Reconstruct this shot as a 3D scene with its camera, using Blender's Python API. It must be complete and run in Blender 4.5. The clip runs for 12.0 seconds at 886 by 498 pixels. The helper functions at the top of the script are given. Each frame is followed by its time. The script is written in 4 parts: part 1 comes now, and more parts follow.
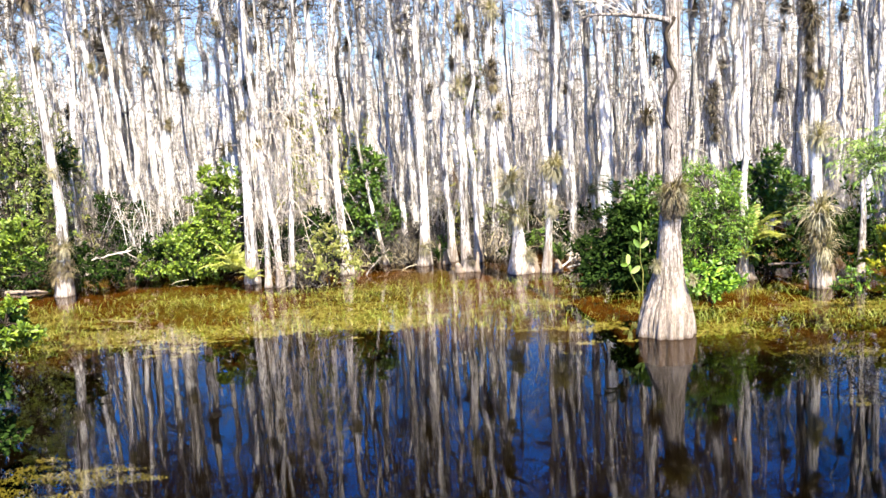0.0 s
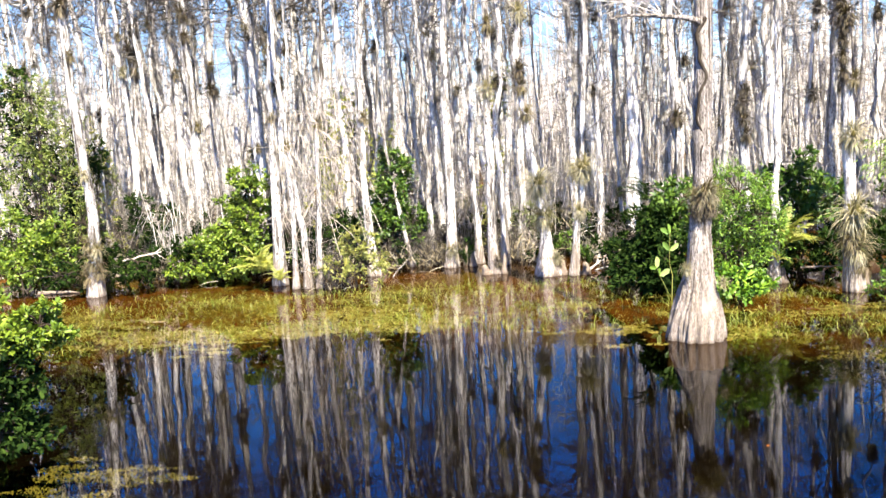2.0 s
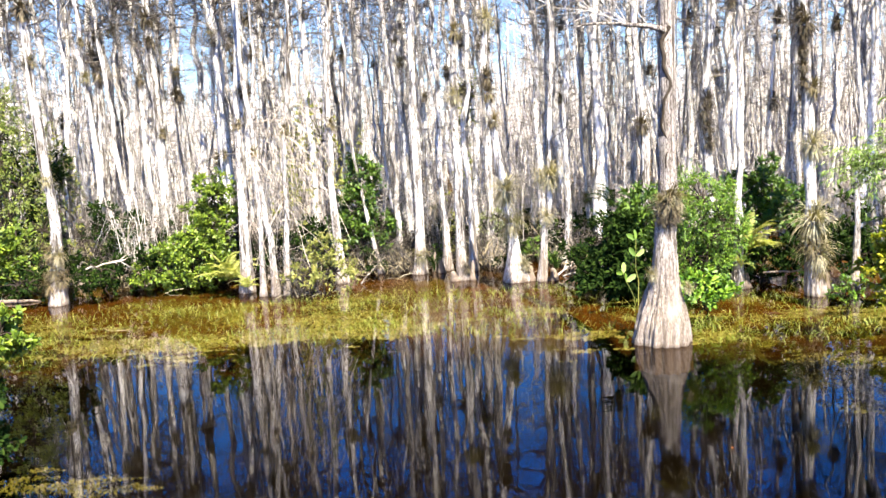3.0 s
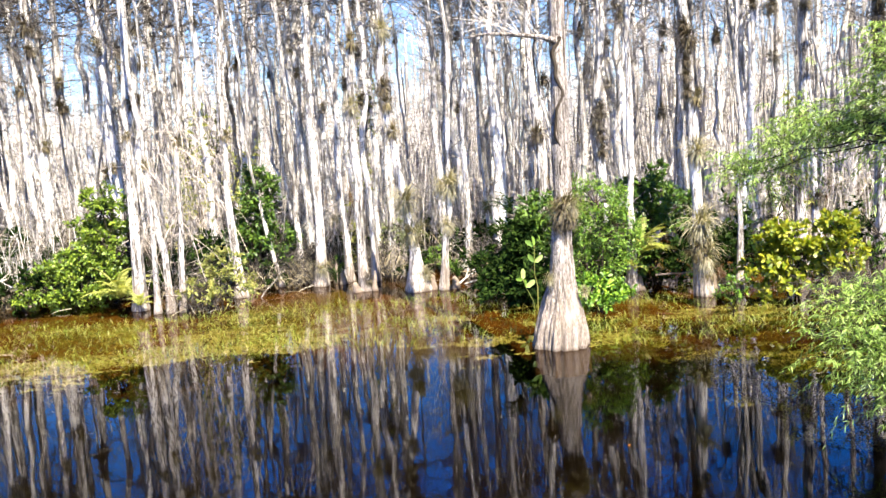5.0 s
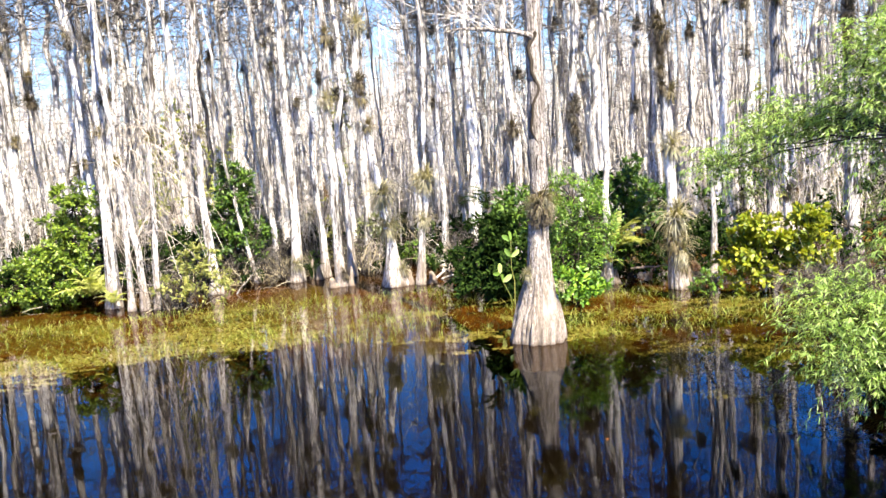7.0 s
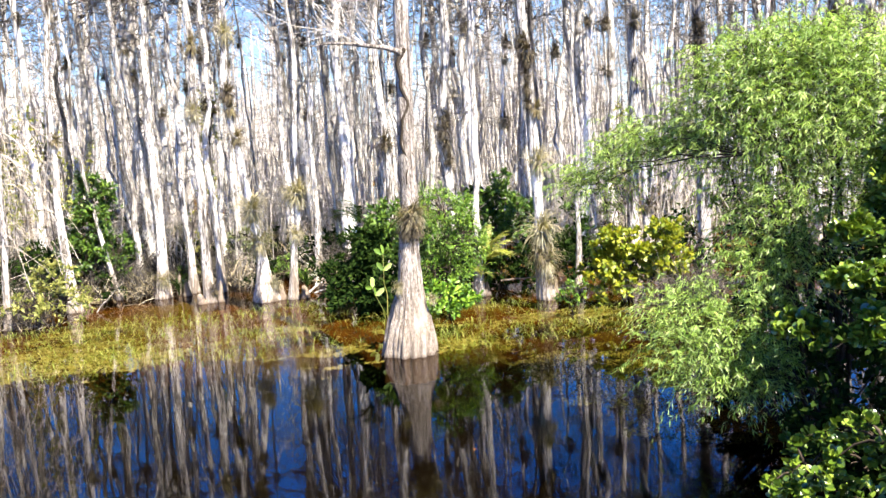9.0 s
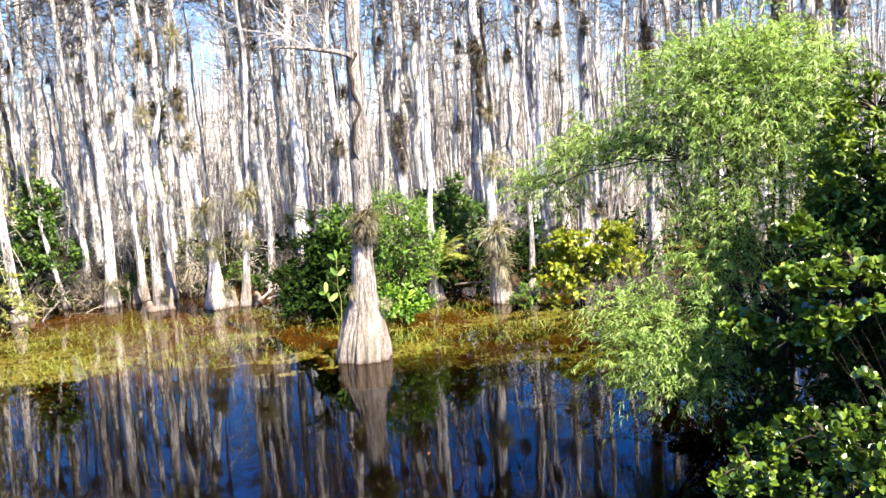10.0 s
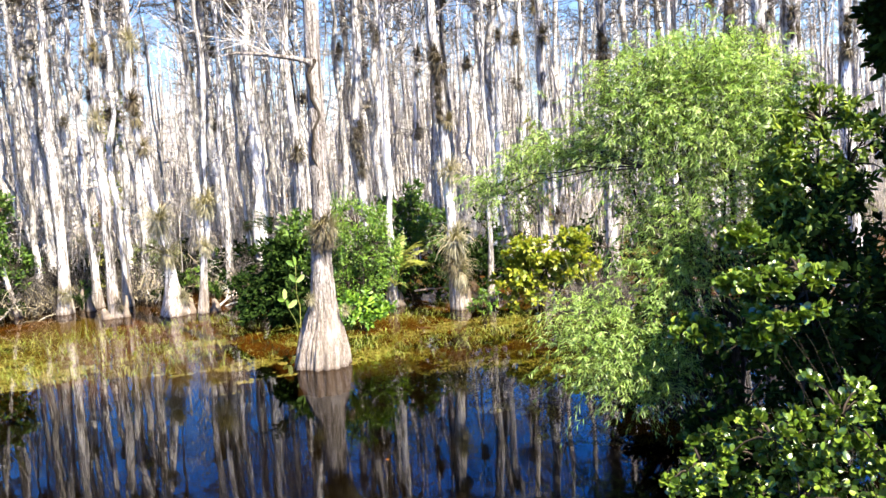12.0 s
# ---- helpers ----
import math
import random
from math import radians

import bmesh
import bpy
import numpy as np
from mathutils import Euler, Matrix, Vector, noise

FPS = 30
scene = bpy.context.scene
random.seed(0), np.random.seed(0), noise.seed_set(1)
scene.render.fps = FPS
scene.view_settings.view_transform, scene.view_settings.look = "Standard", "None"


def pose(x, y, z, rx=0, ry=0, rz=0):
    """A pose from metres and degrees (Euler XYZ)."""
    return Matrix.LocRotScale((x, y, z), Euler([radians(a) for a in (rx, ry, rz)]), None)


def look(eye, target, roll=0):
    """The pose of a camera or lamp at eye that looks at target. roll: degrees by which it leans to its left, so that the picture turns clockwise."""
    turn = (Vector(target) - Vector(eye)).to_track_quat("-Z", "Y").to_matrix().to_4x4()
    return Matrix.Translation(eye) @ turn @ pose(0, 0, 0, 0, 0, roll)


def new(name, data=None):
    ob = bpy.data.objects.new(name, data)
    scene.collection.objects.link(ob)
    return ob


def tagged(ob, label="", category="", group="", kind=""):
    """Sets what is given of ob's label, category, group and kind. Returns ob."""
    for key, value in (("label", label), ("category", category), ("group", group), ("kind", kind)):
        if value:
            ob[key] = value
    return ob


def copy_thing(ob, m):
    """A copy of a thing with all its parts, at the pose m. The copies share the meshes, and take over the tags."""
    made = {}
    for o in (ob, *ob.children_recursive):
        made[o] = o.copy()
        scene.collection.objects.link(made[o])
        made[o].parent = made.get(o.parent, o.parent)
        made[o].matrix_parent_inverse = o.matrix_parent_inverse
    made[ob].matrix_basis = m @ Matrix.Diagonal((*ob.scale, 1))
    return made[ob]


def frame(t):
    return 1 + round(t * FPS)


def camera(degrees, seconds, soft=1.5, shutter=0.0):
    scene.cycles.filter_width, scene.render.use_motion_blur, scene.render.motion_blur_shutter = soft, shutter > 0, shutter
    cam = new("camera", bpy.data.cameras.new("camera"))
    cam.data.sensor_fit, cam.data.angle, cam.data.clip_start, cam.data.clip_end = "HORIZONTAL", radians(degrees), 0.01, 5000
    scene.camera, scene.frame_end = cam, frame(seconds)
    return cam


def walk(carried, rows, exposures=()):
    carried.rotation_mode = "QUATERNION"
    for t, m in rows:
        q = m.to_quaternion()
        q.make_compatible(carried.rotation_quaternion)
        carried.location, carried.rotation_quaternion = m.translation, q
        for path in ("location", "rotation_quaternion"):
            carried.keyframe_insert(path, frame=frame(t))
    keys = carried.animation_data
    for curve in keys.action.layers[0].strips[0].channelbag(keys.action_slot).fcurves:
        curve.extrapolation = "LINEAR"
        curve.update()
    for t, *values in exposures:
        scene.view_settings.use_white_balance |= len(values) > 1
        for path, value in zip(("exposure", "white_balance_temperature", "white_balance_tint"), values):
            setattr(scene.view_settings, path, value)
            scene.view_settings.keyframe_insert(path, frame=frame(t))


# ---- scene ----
cam = camera(56.8, 12.0)
PATH = [
    (0, (0.726, -0.096, 2.795), (0.695, 1.886, 2.526), -3.2),
    (0.5, (0.727, -0.064, 2.783), (0.668, 1.917, 2.519), -3.4),
    (1, (0.719, -0.063, 2.791), (0.634, 1.918, 2.53), -3.6),
    (1.5, (0.7, -0.067, 2.789), (0.604, 1.914, 2.528), -3.5),
    (2, (0.696, -0.08, 2.8), (0.603, 1.901, 2.539), -3.3),
    (2.5, (0.708, -0.08, 2.788), (0.639, 1.902, 2.533), -3.2),
    (3, (0.704, -0.088, 2.788), (0.688, 1.896, 2.54), -3.2),
    (3.5, (0.729, -0.085, 2.77), (0.807, 1.899, 2.531), -3.1),
    (5.5, (0.759, -0.068, 2.759), (0.999, 1.903, 2.523), -3.9),
    (6, (0.769, -0.065, 2.781), (1.026, 1.902, 2.53), -3.8),
    (6.5, (0.745, -0.05, 2.783), (1.001, 1.917, 2.529), -3.7),
    (6.7, (0.72, -0.052, 2.789), (0.98, 1.914, 2.533), -3.8),
    (8.5, (0.798, -0.1, 2.799), (1.292, 1.823, 2.558), -3.4),
    (9, (0.815, -0.114, 2.81), (1.384, 1.787, 2.566), -3.3),
    (9.5, (0.824, -0.112, 2.812), (1.455, 1.77, 2.566), -3.3),
    (10, (0.838, -0.13, 2.808), (1.511, 1.738, 2.568), -3.4),
    (10.5, (0.849, -0.138, 2.805), (1.565, 1.716, 2.579), -3.3),
    (11, (0.833, -0.161, 2.823), (1.59, 1.678, 2.608), -3.2),
    (11.5, (0.847, -0.167, 2.811), (1.614, 1.667, 2.592), -3.0),
    (12, (0.836, -0.185, 2.816), (1.6, 1.649, 2.586), -3.1),
]
walk(cam, [(t, look(eye, target, roll)) for t, eye, target, roll in PATH])

# ---- world, sun, exposure ----
SUN_ELEV, SUN_AZ = radians(50), radians(160)      # azimuth clockwise from +y: behind the camera, to its right
world = bpy.data.worlds.new("world")
scene.world = world
world.use_nodes = True
wn = world.node_tree.nodes
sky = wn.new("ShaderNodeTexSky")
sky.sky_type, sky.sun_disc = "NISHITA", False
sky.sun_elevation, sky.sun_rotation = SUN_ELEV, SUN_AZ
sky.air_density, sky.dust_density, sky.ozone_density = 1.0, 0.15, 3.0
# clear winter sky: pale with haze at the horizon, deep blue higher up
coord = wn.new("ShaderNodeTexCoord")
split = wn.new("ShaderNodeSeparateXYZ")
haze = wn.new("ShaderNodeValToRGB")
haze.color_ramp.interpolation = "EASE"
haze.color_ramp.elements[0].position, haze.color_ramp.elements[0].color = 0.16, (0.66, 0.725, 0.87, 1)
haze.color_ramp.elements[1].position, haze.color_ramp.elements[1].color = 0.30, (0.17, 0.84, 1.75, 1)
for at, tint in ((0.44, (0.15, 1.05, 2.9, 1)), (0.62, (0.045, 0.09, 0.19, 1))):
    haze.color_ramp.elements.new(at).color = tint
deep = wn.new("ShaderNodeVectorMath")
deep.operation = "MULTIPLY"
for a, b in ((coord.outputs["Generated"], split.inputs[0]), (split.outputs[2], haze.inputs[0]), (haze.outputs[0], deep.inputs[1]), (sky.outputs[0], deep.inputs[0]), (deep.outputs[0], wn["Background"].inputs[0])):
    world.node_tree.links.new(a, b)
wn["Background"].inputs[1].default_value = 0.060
sun = new("sun", bpy.data.lights.new("sun", "SUN"))
sun.data.energy, sun.data.angle, sun.data.color = 5.0, radians(0.5), (1.0, 0.90, 0.75)
sdir = Vector((math.sin(SUN_AZ) * math.cos(SUN_ELEV), math.cos(SUN_AZ) * math.cos(SUN_ELEV), math.sin(SUN_ELEV)))
sun.matrix_world = look(sdir * 60, (0, 0, 0))
scene.view_settings.exposure = 2.45


# ---- materials ----
class Nodes:
    """A small wrapper for building node trees."""

    def __init__(self, name):
        self.mat = bpy.data.materials.new(name)
        self.mat.use_nodes = True
        self.t = self.mat.node_tree
        self.t.nodes.clear()
        self.out = self.t.nodes.new("ShaderNodeOutputMaterial")

    def n(self, kind, **values):
        node = self.t.nodes.new(kind)
        for key, v in values.items():
            key = key.replace("_", " ")
            for s in node.inputs:
                if s.name.lower() == key.lower():
                    if hasattr(v, "is_output"):
                        self.t.links.new(v, s)
                    else:
                        s.default_value = v
                    break
        return node

    def link(self, a, b):
        self.t.links.new(a, b)

    def place(self, scale=(1, 1, 1)):
        geo = self.n("ShaderNodeNewGeometry")
        m = self.n("ShaderNodeVectorMath")
        m.operation = "MULTIPLY"
        self.link(geo.outputs["Position"], m.inputs[0])
        m.inputs[1].default_value = scale
        return m.outputs[0]

    def noise(self, vec, scale, detail=4.0, rough=0.55):
        return self.n("ShaderNodeTexNoise", Vector=vec, Scale=scale, Detail=detail, Roughness=rough).outputs["Fac"]

    def ramp(self, fac, *stops):
        r = self.n("ShaderNodeValToRGB")
        el = r.color_ramp.elements
        while len(el) < len(stops):
            el.new(0.5)
        for e, (p, c) in zip(el, stops):
            e.position, e.color = p, (*c, 1)
        self.link(fac, r.inputs[0])
        return r.outputs[0]

    def mix(self, fac, a, b, how="MIX"):
        m = self.n("ShaderNodeMix")
        m.data_type, m.blend_type = "RGBA", how
        for s, v in ((m.inputs[0], fac), (m.inputs[6], a), (m.inputs[7], b)):
            if hasattr(v, "is_output"):
                self.link(v, s)
            else:
                s.default_value = v if isinstance(v, float) else (*v, 1)
        return m.outputs[2]

    def bump(self, height, strength, distance):
        return self.n("ShaderNodeBump", Height=height, Strength=strength, Distance=distance).outputs[0]

    def done(self, shader):
        self.link(shader, self.out.inputs[0])
        return self.mat


def island(k):
    geo = k.n("ShaderNodeNewGeometry")
    info = k.n("ShaderNodeObjectInfo")
    add = k.n("ShaderNodeMath")
    add.operation = "ADD"
    k.link(geo.outputs["Random Per Island"], add.inputs[0])
    k.link(info.outputs["Random"], add.inputs[1])
    fr = k.n("ShaderNodeMath")
    fr.operation = "FRACT"
    k.link(add.outputs[0], fr.inputs[0])
    return fr.outputs[0]


def bark(name, dark, pale, lichen, streak=9.0, relief=0.02, wet=0.12, moss=0.5, foot=0.45, cut=0.0, spots=0.36, low=0.7, grain=0.07, tide=0.35):
    k = Nodes(name)
    strips = k.noise(k.place((1, 1, grain)), streak, 6, 0.68)
    plates = k.noise(k.place((1, 1, 0.22)), streak * 3.2, 5, 0.7)
    blot = k.noise(k.place((1, 1, 0.4)), 3.4, 5, 0.62)
    col = k.ramp(strips, (0.38 - cut, dark), (0.47 - cut, [0.5 * a + 0.5 * b for a, b in zip(dark, pale)]), (0.56 - cut, pale))
    col = k.mix(k.ramp(plates, (0.41 - cut, (0.95, 0.95, 0.95)), (0.53 - cut, (0, 0, 0))), col, dark)
    col = k.mix(k.ramp(blot, (0.54, (0, 0, 0)), (0.66, (0.65, 0.65, 0.65))), col, lichen)
    col = k.mix(k.ramp(blot, (spots - 0.06, (moss, moss, moss)), (spots + 0.06, (0, 0, 0))), col, (0.05, 0.042, 0.032))
    rnd = k.ramp(island(k), (0, (low, low * 0.97, low * 0.94)), (0.22, (max(low, 0.72), max(low, 0.72) * 0.98, max(low, 0.72) * 0.96)), (0.5, (0.92, 0.9, 0.88)), (1, (1.08, 1.06, 1.04)))
    col = k.mix(1.0, col, rnd, "MULTIPLY")
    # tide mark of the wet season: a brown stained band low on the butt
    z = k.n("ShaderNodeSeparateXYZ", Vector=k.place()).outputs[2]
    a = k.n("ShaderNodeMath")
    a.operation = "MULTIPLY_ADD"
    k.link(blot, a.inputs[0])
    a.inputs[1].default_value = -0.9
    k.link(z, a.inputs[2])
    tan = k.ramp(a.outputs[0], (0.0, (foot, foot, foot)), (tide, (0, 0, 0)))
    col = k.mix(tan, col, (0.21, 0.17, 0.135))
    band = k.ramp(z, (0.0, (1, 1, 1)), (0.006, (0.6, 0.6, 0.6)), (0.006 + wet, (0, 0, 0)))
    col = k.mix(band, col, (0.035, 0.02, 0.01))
    h = k.mix(0.5, strips, plates)
    p = k.n("ShaderNodeBsdfPrincipled", Base_Color=col, Roughness=0.92, Specular_IOR_Level=0.15, Normal=k.bump(h, 1.0, relief))
    return k.done(p.outputs[0])


def leafy(name, a, b, c, gloss=0.45, through_light=0.35, seedscale=3.0, shine=0.5):
    k = Nodes(name)
    col = k.ramp(island(k), (0.0, a), (0.5, b), (1.0, c))
    patch = k.noise(k.place(), seedscale, 3)
    col = k.mix(1.0, col, k.ramp(patch, (0.3, (0.7, 0.72, 0.7)), (0.7, (1.15, 1.1, 1.0))), "MULTIPLY")
    p = k.n("ShaderNodeBsdfPrincipled", Base_Color=col, Roughness=gloss, Specular_IOR_Level=shine, Normal=k.bump(k.noise(k.place(), 90, 2), 0.25, 0.004))
    tr = k.n("ShaderNodeBsdfTranslucent", Color=k.mix(1.0, col, (1.5, 1.5, 0.6), "MULTIPLY"))
    m = k.n("ShaderNodeMixShader")
    m.inputs[0].default_value = through_light
    k.link(p.outputs[0], m.inputs[1])
    k.link(tr.outputs[0], m.inputs[2])
    return k.done(m.outputs[0])


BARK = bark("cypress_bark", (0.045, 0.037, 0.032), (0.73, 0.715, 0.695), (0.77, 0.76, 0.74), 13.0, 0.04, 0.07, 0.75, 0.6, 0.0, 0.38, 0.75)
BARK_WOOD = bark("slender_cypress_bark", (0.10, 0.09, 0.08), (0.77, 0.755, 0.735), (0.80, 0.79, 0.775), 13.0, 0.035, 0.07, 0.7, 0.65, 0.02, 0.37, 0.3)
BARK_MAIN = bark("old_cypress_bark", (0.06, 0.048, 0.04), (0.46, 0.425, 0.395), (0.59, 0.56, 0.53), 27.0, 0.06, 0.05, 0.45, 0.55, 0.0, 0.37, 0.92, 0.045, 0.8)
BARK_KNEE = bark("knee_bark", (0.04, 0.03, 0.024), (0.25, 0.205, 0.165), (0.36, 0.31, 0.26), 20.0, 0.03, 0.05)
# lifted darks and low contrast put a distance haze into the bark colour
BARK_FAR = bark("hazy_far_bark", (0.20, 0.188, 0.178), (0.58, 0.56, 0.55), (0.66, 0.645, 0.635), 5.0, 0.03, 0.06, 0.4, 0.45, 0.0, 0.34, 0.6)
TWIG = bark("grey_twig", (0.24, 0.225, 0.21), (0.62, 0.595, 0.57), (0.68, 0.66, 0.64), 8.0, 0.004, 0.001, 0.0, 0.0)
TWIG_GREY = bark("dull_grey_twig", (0.08, 0.072, 0.064), (0.25, 0.23, 0.212), (0.36, 0.335, 0.315), 8.0, 0.004, 0.001, 0.0, 0.0)
TWIG_DARK = bark("dark_twig", (0.03, 0.026, 0.022), (0.10, 0.09, 0.08), (0.17, 0.16, 0.145), 8.0, 0.004, 0.001, 0.0, 0.0)
DEAD = bark("bleached_dead_wood", (0.30, 0.26, 0.22), (0.66, 0.60, 0.54), (0.66, 0.62, 0.57), 8.0, 0.004, 0.001, 0.0, 0.0)
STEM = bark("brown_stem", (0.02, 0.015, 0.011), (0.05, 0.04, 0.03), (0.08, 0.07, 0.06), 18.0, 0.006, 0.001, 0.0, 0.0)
LEAF_GLOSSY = leafy("glossy_green_leaf", (0.045, 0.085, 0.008), (0.095, 0.155, 0.013), (0.18, 0.245, 0.025), 0.5, 0.16, 3.0, 0.35)
# near-black green: shade under and between bushes is put into this leaf colour
LEAF_SHADED = leafy("shaded_leaf", (0.005, 0.013, 0.003), (0.011, 0.025, 0.005), (0.03, 0.055, 0.010), 0.75, 0.10, 3.0, 0.03)
LEAF_MID = leafy("mid_green_leaf", (0.02, 0.05, 0.008), (0.045, 0.095, 0.012), (0.10, 0.17, 0.022), 0.5, 0.18, 3.0, 0.3)
LEAF_OLIVE = leafy("olive_green_leaf", (0.075, 0.115, 0.018), (0.135, 0.185, 0.032), (0.23, 0.275, 0.065), 0.5, 0.25)
LEAF_BRIGHT = leafy("bright_green_leaf", (0.03, 0.09, 0.006), (0.09, 0.195, 0.012), (0.22, 0.35, 0.035), 0.5, 0.22)
LEAF_PALE = leafy("pale_olive_leaf", (0.13, 0.165, 0.035), (0.22, 0.24, 0.06), (0.34, 0.33, 0.11), 0.55, 0.35)
LEAF_YELLOW = leafy("yellow_green_leaf", (0.09, 0.14, 0.008), (0.19, 0.225, 0.012), (0.31, 0.31, 0.025), 0.45, 0.3)
LEAF_WILLOW = leafy("willow_leaf", (0.10, 0.19, 0.03), (0.23, 0.37, 0.075), (0.44, 0.58, 0.21), 0.45, 0.42)
LEAF_PLUM = leafy("round_leathery_leaf", (0.022, 0.05, 0.006), (0.07, 0.125, 0.012), (0.18, 0.25, 0.035), 0.28, 0.16, 3.0, 0.5)
LEAF_GREY = leafy("grey_green_leaf", (0.10, 0.13, 0.05), (0.16, 0.20, 0.08), (0.22, 0.25, 0.11), 0.6, 0.3)
FERN = leafy("yellowing_fern", (0.18, 0.23, 0.045), (0.29, 0.32, 0.085), (0.42, 0.42, 0.16), 0.5, 0.4)
AIR = leafy("air_plant_leaf", (0.13, 0.118, 0.075), (0.25, 0.23, 0.155), (0.40, 0.375, 0.28), 0.6, 0.25)
AIR_DARK = leafy("dry_air_plant_leaf", (0.07, 0.055, 0.03), (0.13, 0.10, 0.06), (0.20, 0.18, 0.09), 0.7, 0.2)
AIR_BLACK = leafy("dead_air_plant_leaf", (0.03, 0.022, 0.014), (0.06, 0.045, 0.028), (0.12, 0.10, 0.055), 0.7, 0.1)
GRASS = leafy("water_grass", (0.09, 0.15, 0.015), (0.18, 0.23, 0.035), (0.33, 0.33, 0.11), 0.5, 0.35)
STRAW = leafy("dry_straw", (0.17, 0.14, 0.09), (0.28, 0.24, 0.17), (0.42, 0.38, 0.30), 0.8, 0.2)
ORANGE = leafy("orange_dry_leaf", (0.45, 0.14, 0.02), (0.55, 0.18, 0.03), (0.6, 0.25, 0.04), 0.6, 0.3)


def bed_material():
    k = Nodes("swamp_bed")
    big = k.noise(k.place((1, 0.8, 1)), 0.55, 5)
    mid = k.noise(k.place((1, 1, 1)), 3.2, 6, 0.65)
    fine = k.noise(k.place(), 34, 4, 0.7)
    litter = k.ramp(mid, (0.3, (0.035, 0.014, 0.003)), (0.52, (0.075, 0.034, 0.007)), (0.75, (0.12, 0.066, 0.020)))
    litter = k.mix(k.ramp(fine, (0.52, (0, 0, 0)), (0.7, (0.5, 0.5, 0.5))), litter, (0.11, 0.08, 0.05))
    # periphyton grows on the shallow shelf; near-black deep bed stands in for absorbed light
    weed = k.ramp(fine, (0.3, (0.05, 0.05, 0.012)), (0.7, (0.14, 0.125, 0.035)))
    col = k.mix(k.ramp(big, (0.48, (0, 0, 0)), (0.62, (0.75, 0.75, 0.75))), litter, weed)
    z = k.n("ShaderNodeSeparateXYZ", Vector=k.place()).outputs[2]
    zz = k.n("ShaderNodeMath")
    zz.operation = "MULTIPLY_ADD"
    k.link(z, zz.inputs[0])
    zz.inputs[1].default_value, zz.inputs[2].default_value = 1.0, 1.0
    col = k.mix(k.ramp(zz.outputs[0], (0.40, (1, 1, 1)), (0.84, (0, 0, 0))), col, (0.0022, 0.0018, 0.0012))
    p = k.n("ShaderNodeBsdfPrincipled", Base_Color=col, Roughness=0.95, Specular_IOR_Level=0.0, Normal=k.bump(k.mix(0.5, mid, fine), 0.8, 0.05))
    return k.done(p.outputs[0])


def water_material():
    k = Nodes("tannin_water")
    ripple = k.noise(k.place((1, 1.6, 1)), 1.1, 3, 0.5)
    nor = k.bump(ripple, 0.035, 0.01)
    fres = k.n("ShaderNodeFresnel", IOR=1.333, Normal=nor)
    gloss = k.n("ShaderNodeBsdfGlossy", Color=(0.80, 0.79, 0.80, 1), Roughness=0.0, Normal=nor)
    clear = k.n("ShaderNodeBsdfTransparent", Color=(0.76, 0.66, 0.44, 1))
    m = k.n("ShaderNodeMixShader")
    k.link(fres.outputs[0], m.inputs[0])
    k.link(clear.outputs[0], m.inputs[1])
    k.link(gloss.outputs[0], m.inputs[2])
    return k.done(m.outputs[0])


def algae_material(name, depth):
    k = Nodes(name)
    a = k.noise(k.place((0.55, 1.5, 1)), 4.0, 6, 0.7)
    f = k.noise(k.place((0.6, 1.4, 1)), 42, 4, 0.7)
    col = k.ramp(a, (0.28, (0.08, 0.105, 0.035)), (0.5, (0.19, 0.22, 0.095)), (0.72, (0.38, 0.40, 0.25)))
    col = k.mix(k.ramp(f, (0.45, (0, 0, 0)), (0.65, (0.7, 0.7, 0.7))), col, (0.10, 0.075, 0.025))
    col = k.mix(1.0, col, depth, "MULTIPLY")
    p = k.n("ShaderNodeBsdfPrincipled", Base_Color=col, Roughness=0.9, Specular_IOR_Level=0.05, Normal=k.bump(k.mix(0.6, a, f), 0.9, 0.03))
    return k.done(p.outputs[0])


BED, WATER, ALGAE = bed_material(), water_material(), algae_material("periphyton_mat", (1, 1, 1))
WEED = algae_material("brown_sunken_weed", (0.62, 0.62, 0.46))


# ---- mesh helpers ----
rng = np.random.default_rng(11)


class Geo:
    """Collects vertices, quads and triangles for one mesh."""

    def __init__(self):
        self.v, self.q, self.t, self.n = [], [], [], 0

    def add(self, verts, quads=(), tris=()):
        verts = np.asarray(verts, float).reshape(-1, 3)
        if len(quads):
            self.q.append(np.asarray(quads, int).reshape(-1, 4) + self.n)
        if len(tris):
            self.t.append(np.asarray(tris, int).reshape(-1, 3) + self.n)
        self.v.append(verts)
        self.n += len(verts)

    def mesh(self, name, smooth=True):
        me = bpy.data.meshes.new(name)
        faces = []
        for block in self.q + self.t:
            faces += block.tolist()
        me.from_pydata(np.concatenate(self.v).tolist(), [], faces)
        if smooth:
            me.polygons.foreach_set("use_smooth", [True] * len(me.polygons))
        me.update()
        return me


def unit(a):
    a = np.asarray(a, float)
    return a / np.maximum(np.linalg.norm(a, axis=-1, keepdims=True), 1e-9)


def tube(g, pts, rad, sides=6, flute=0.0, lobes=7, phase=0.0, flute_z=0.6, rough=0.0, ridge=0.0):
    """A tapered tube along pts; flute makes buttress ribs that fade out by flute_z above the first point."""
    pts = np.asarray(pts, float)
    n = len(pts)
    rad = np.broadcast_to(np.asarray(rad, float), (n,))
    tan = unit(np.gradient(pts, axis=0))
    ref = np.array((1.0, 0, 0)) if abs(tan[0][2]) > 0.7 else np.array((0, 0, 1.0))
    u = unit(np.cross(tan, ref))
    w = np.cross(tan, u)
    ang = np.linspace(0, 2 * math.pi, sides, endpoint=False)
    ring = np.ones((n, sides))
    if flute:
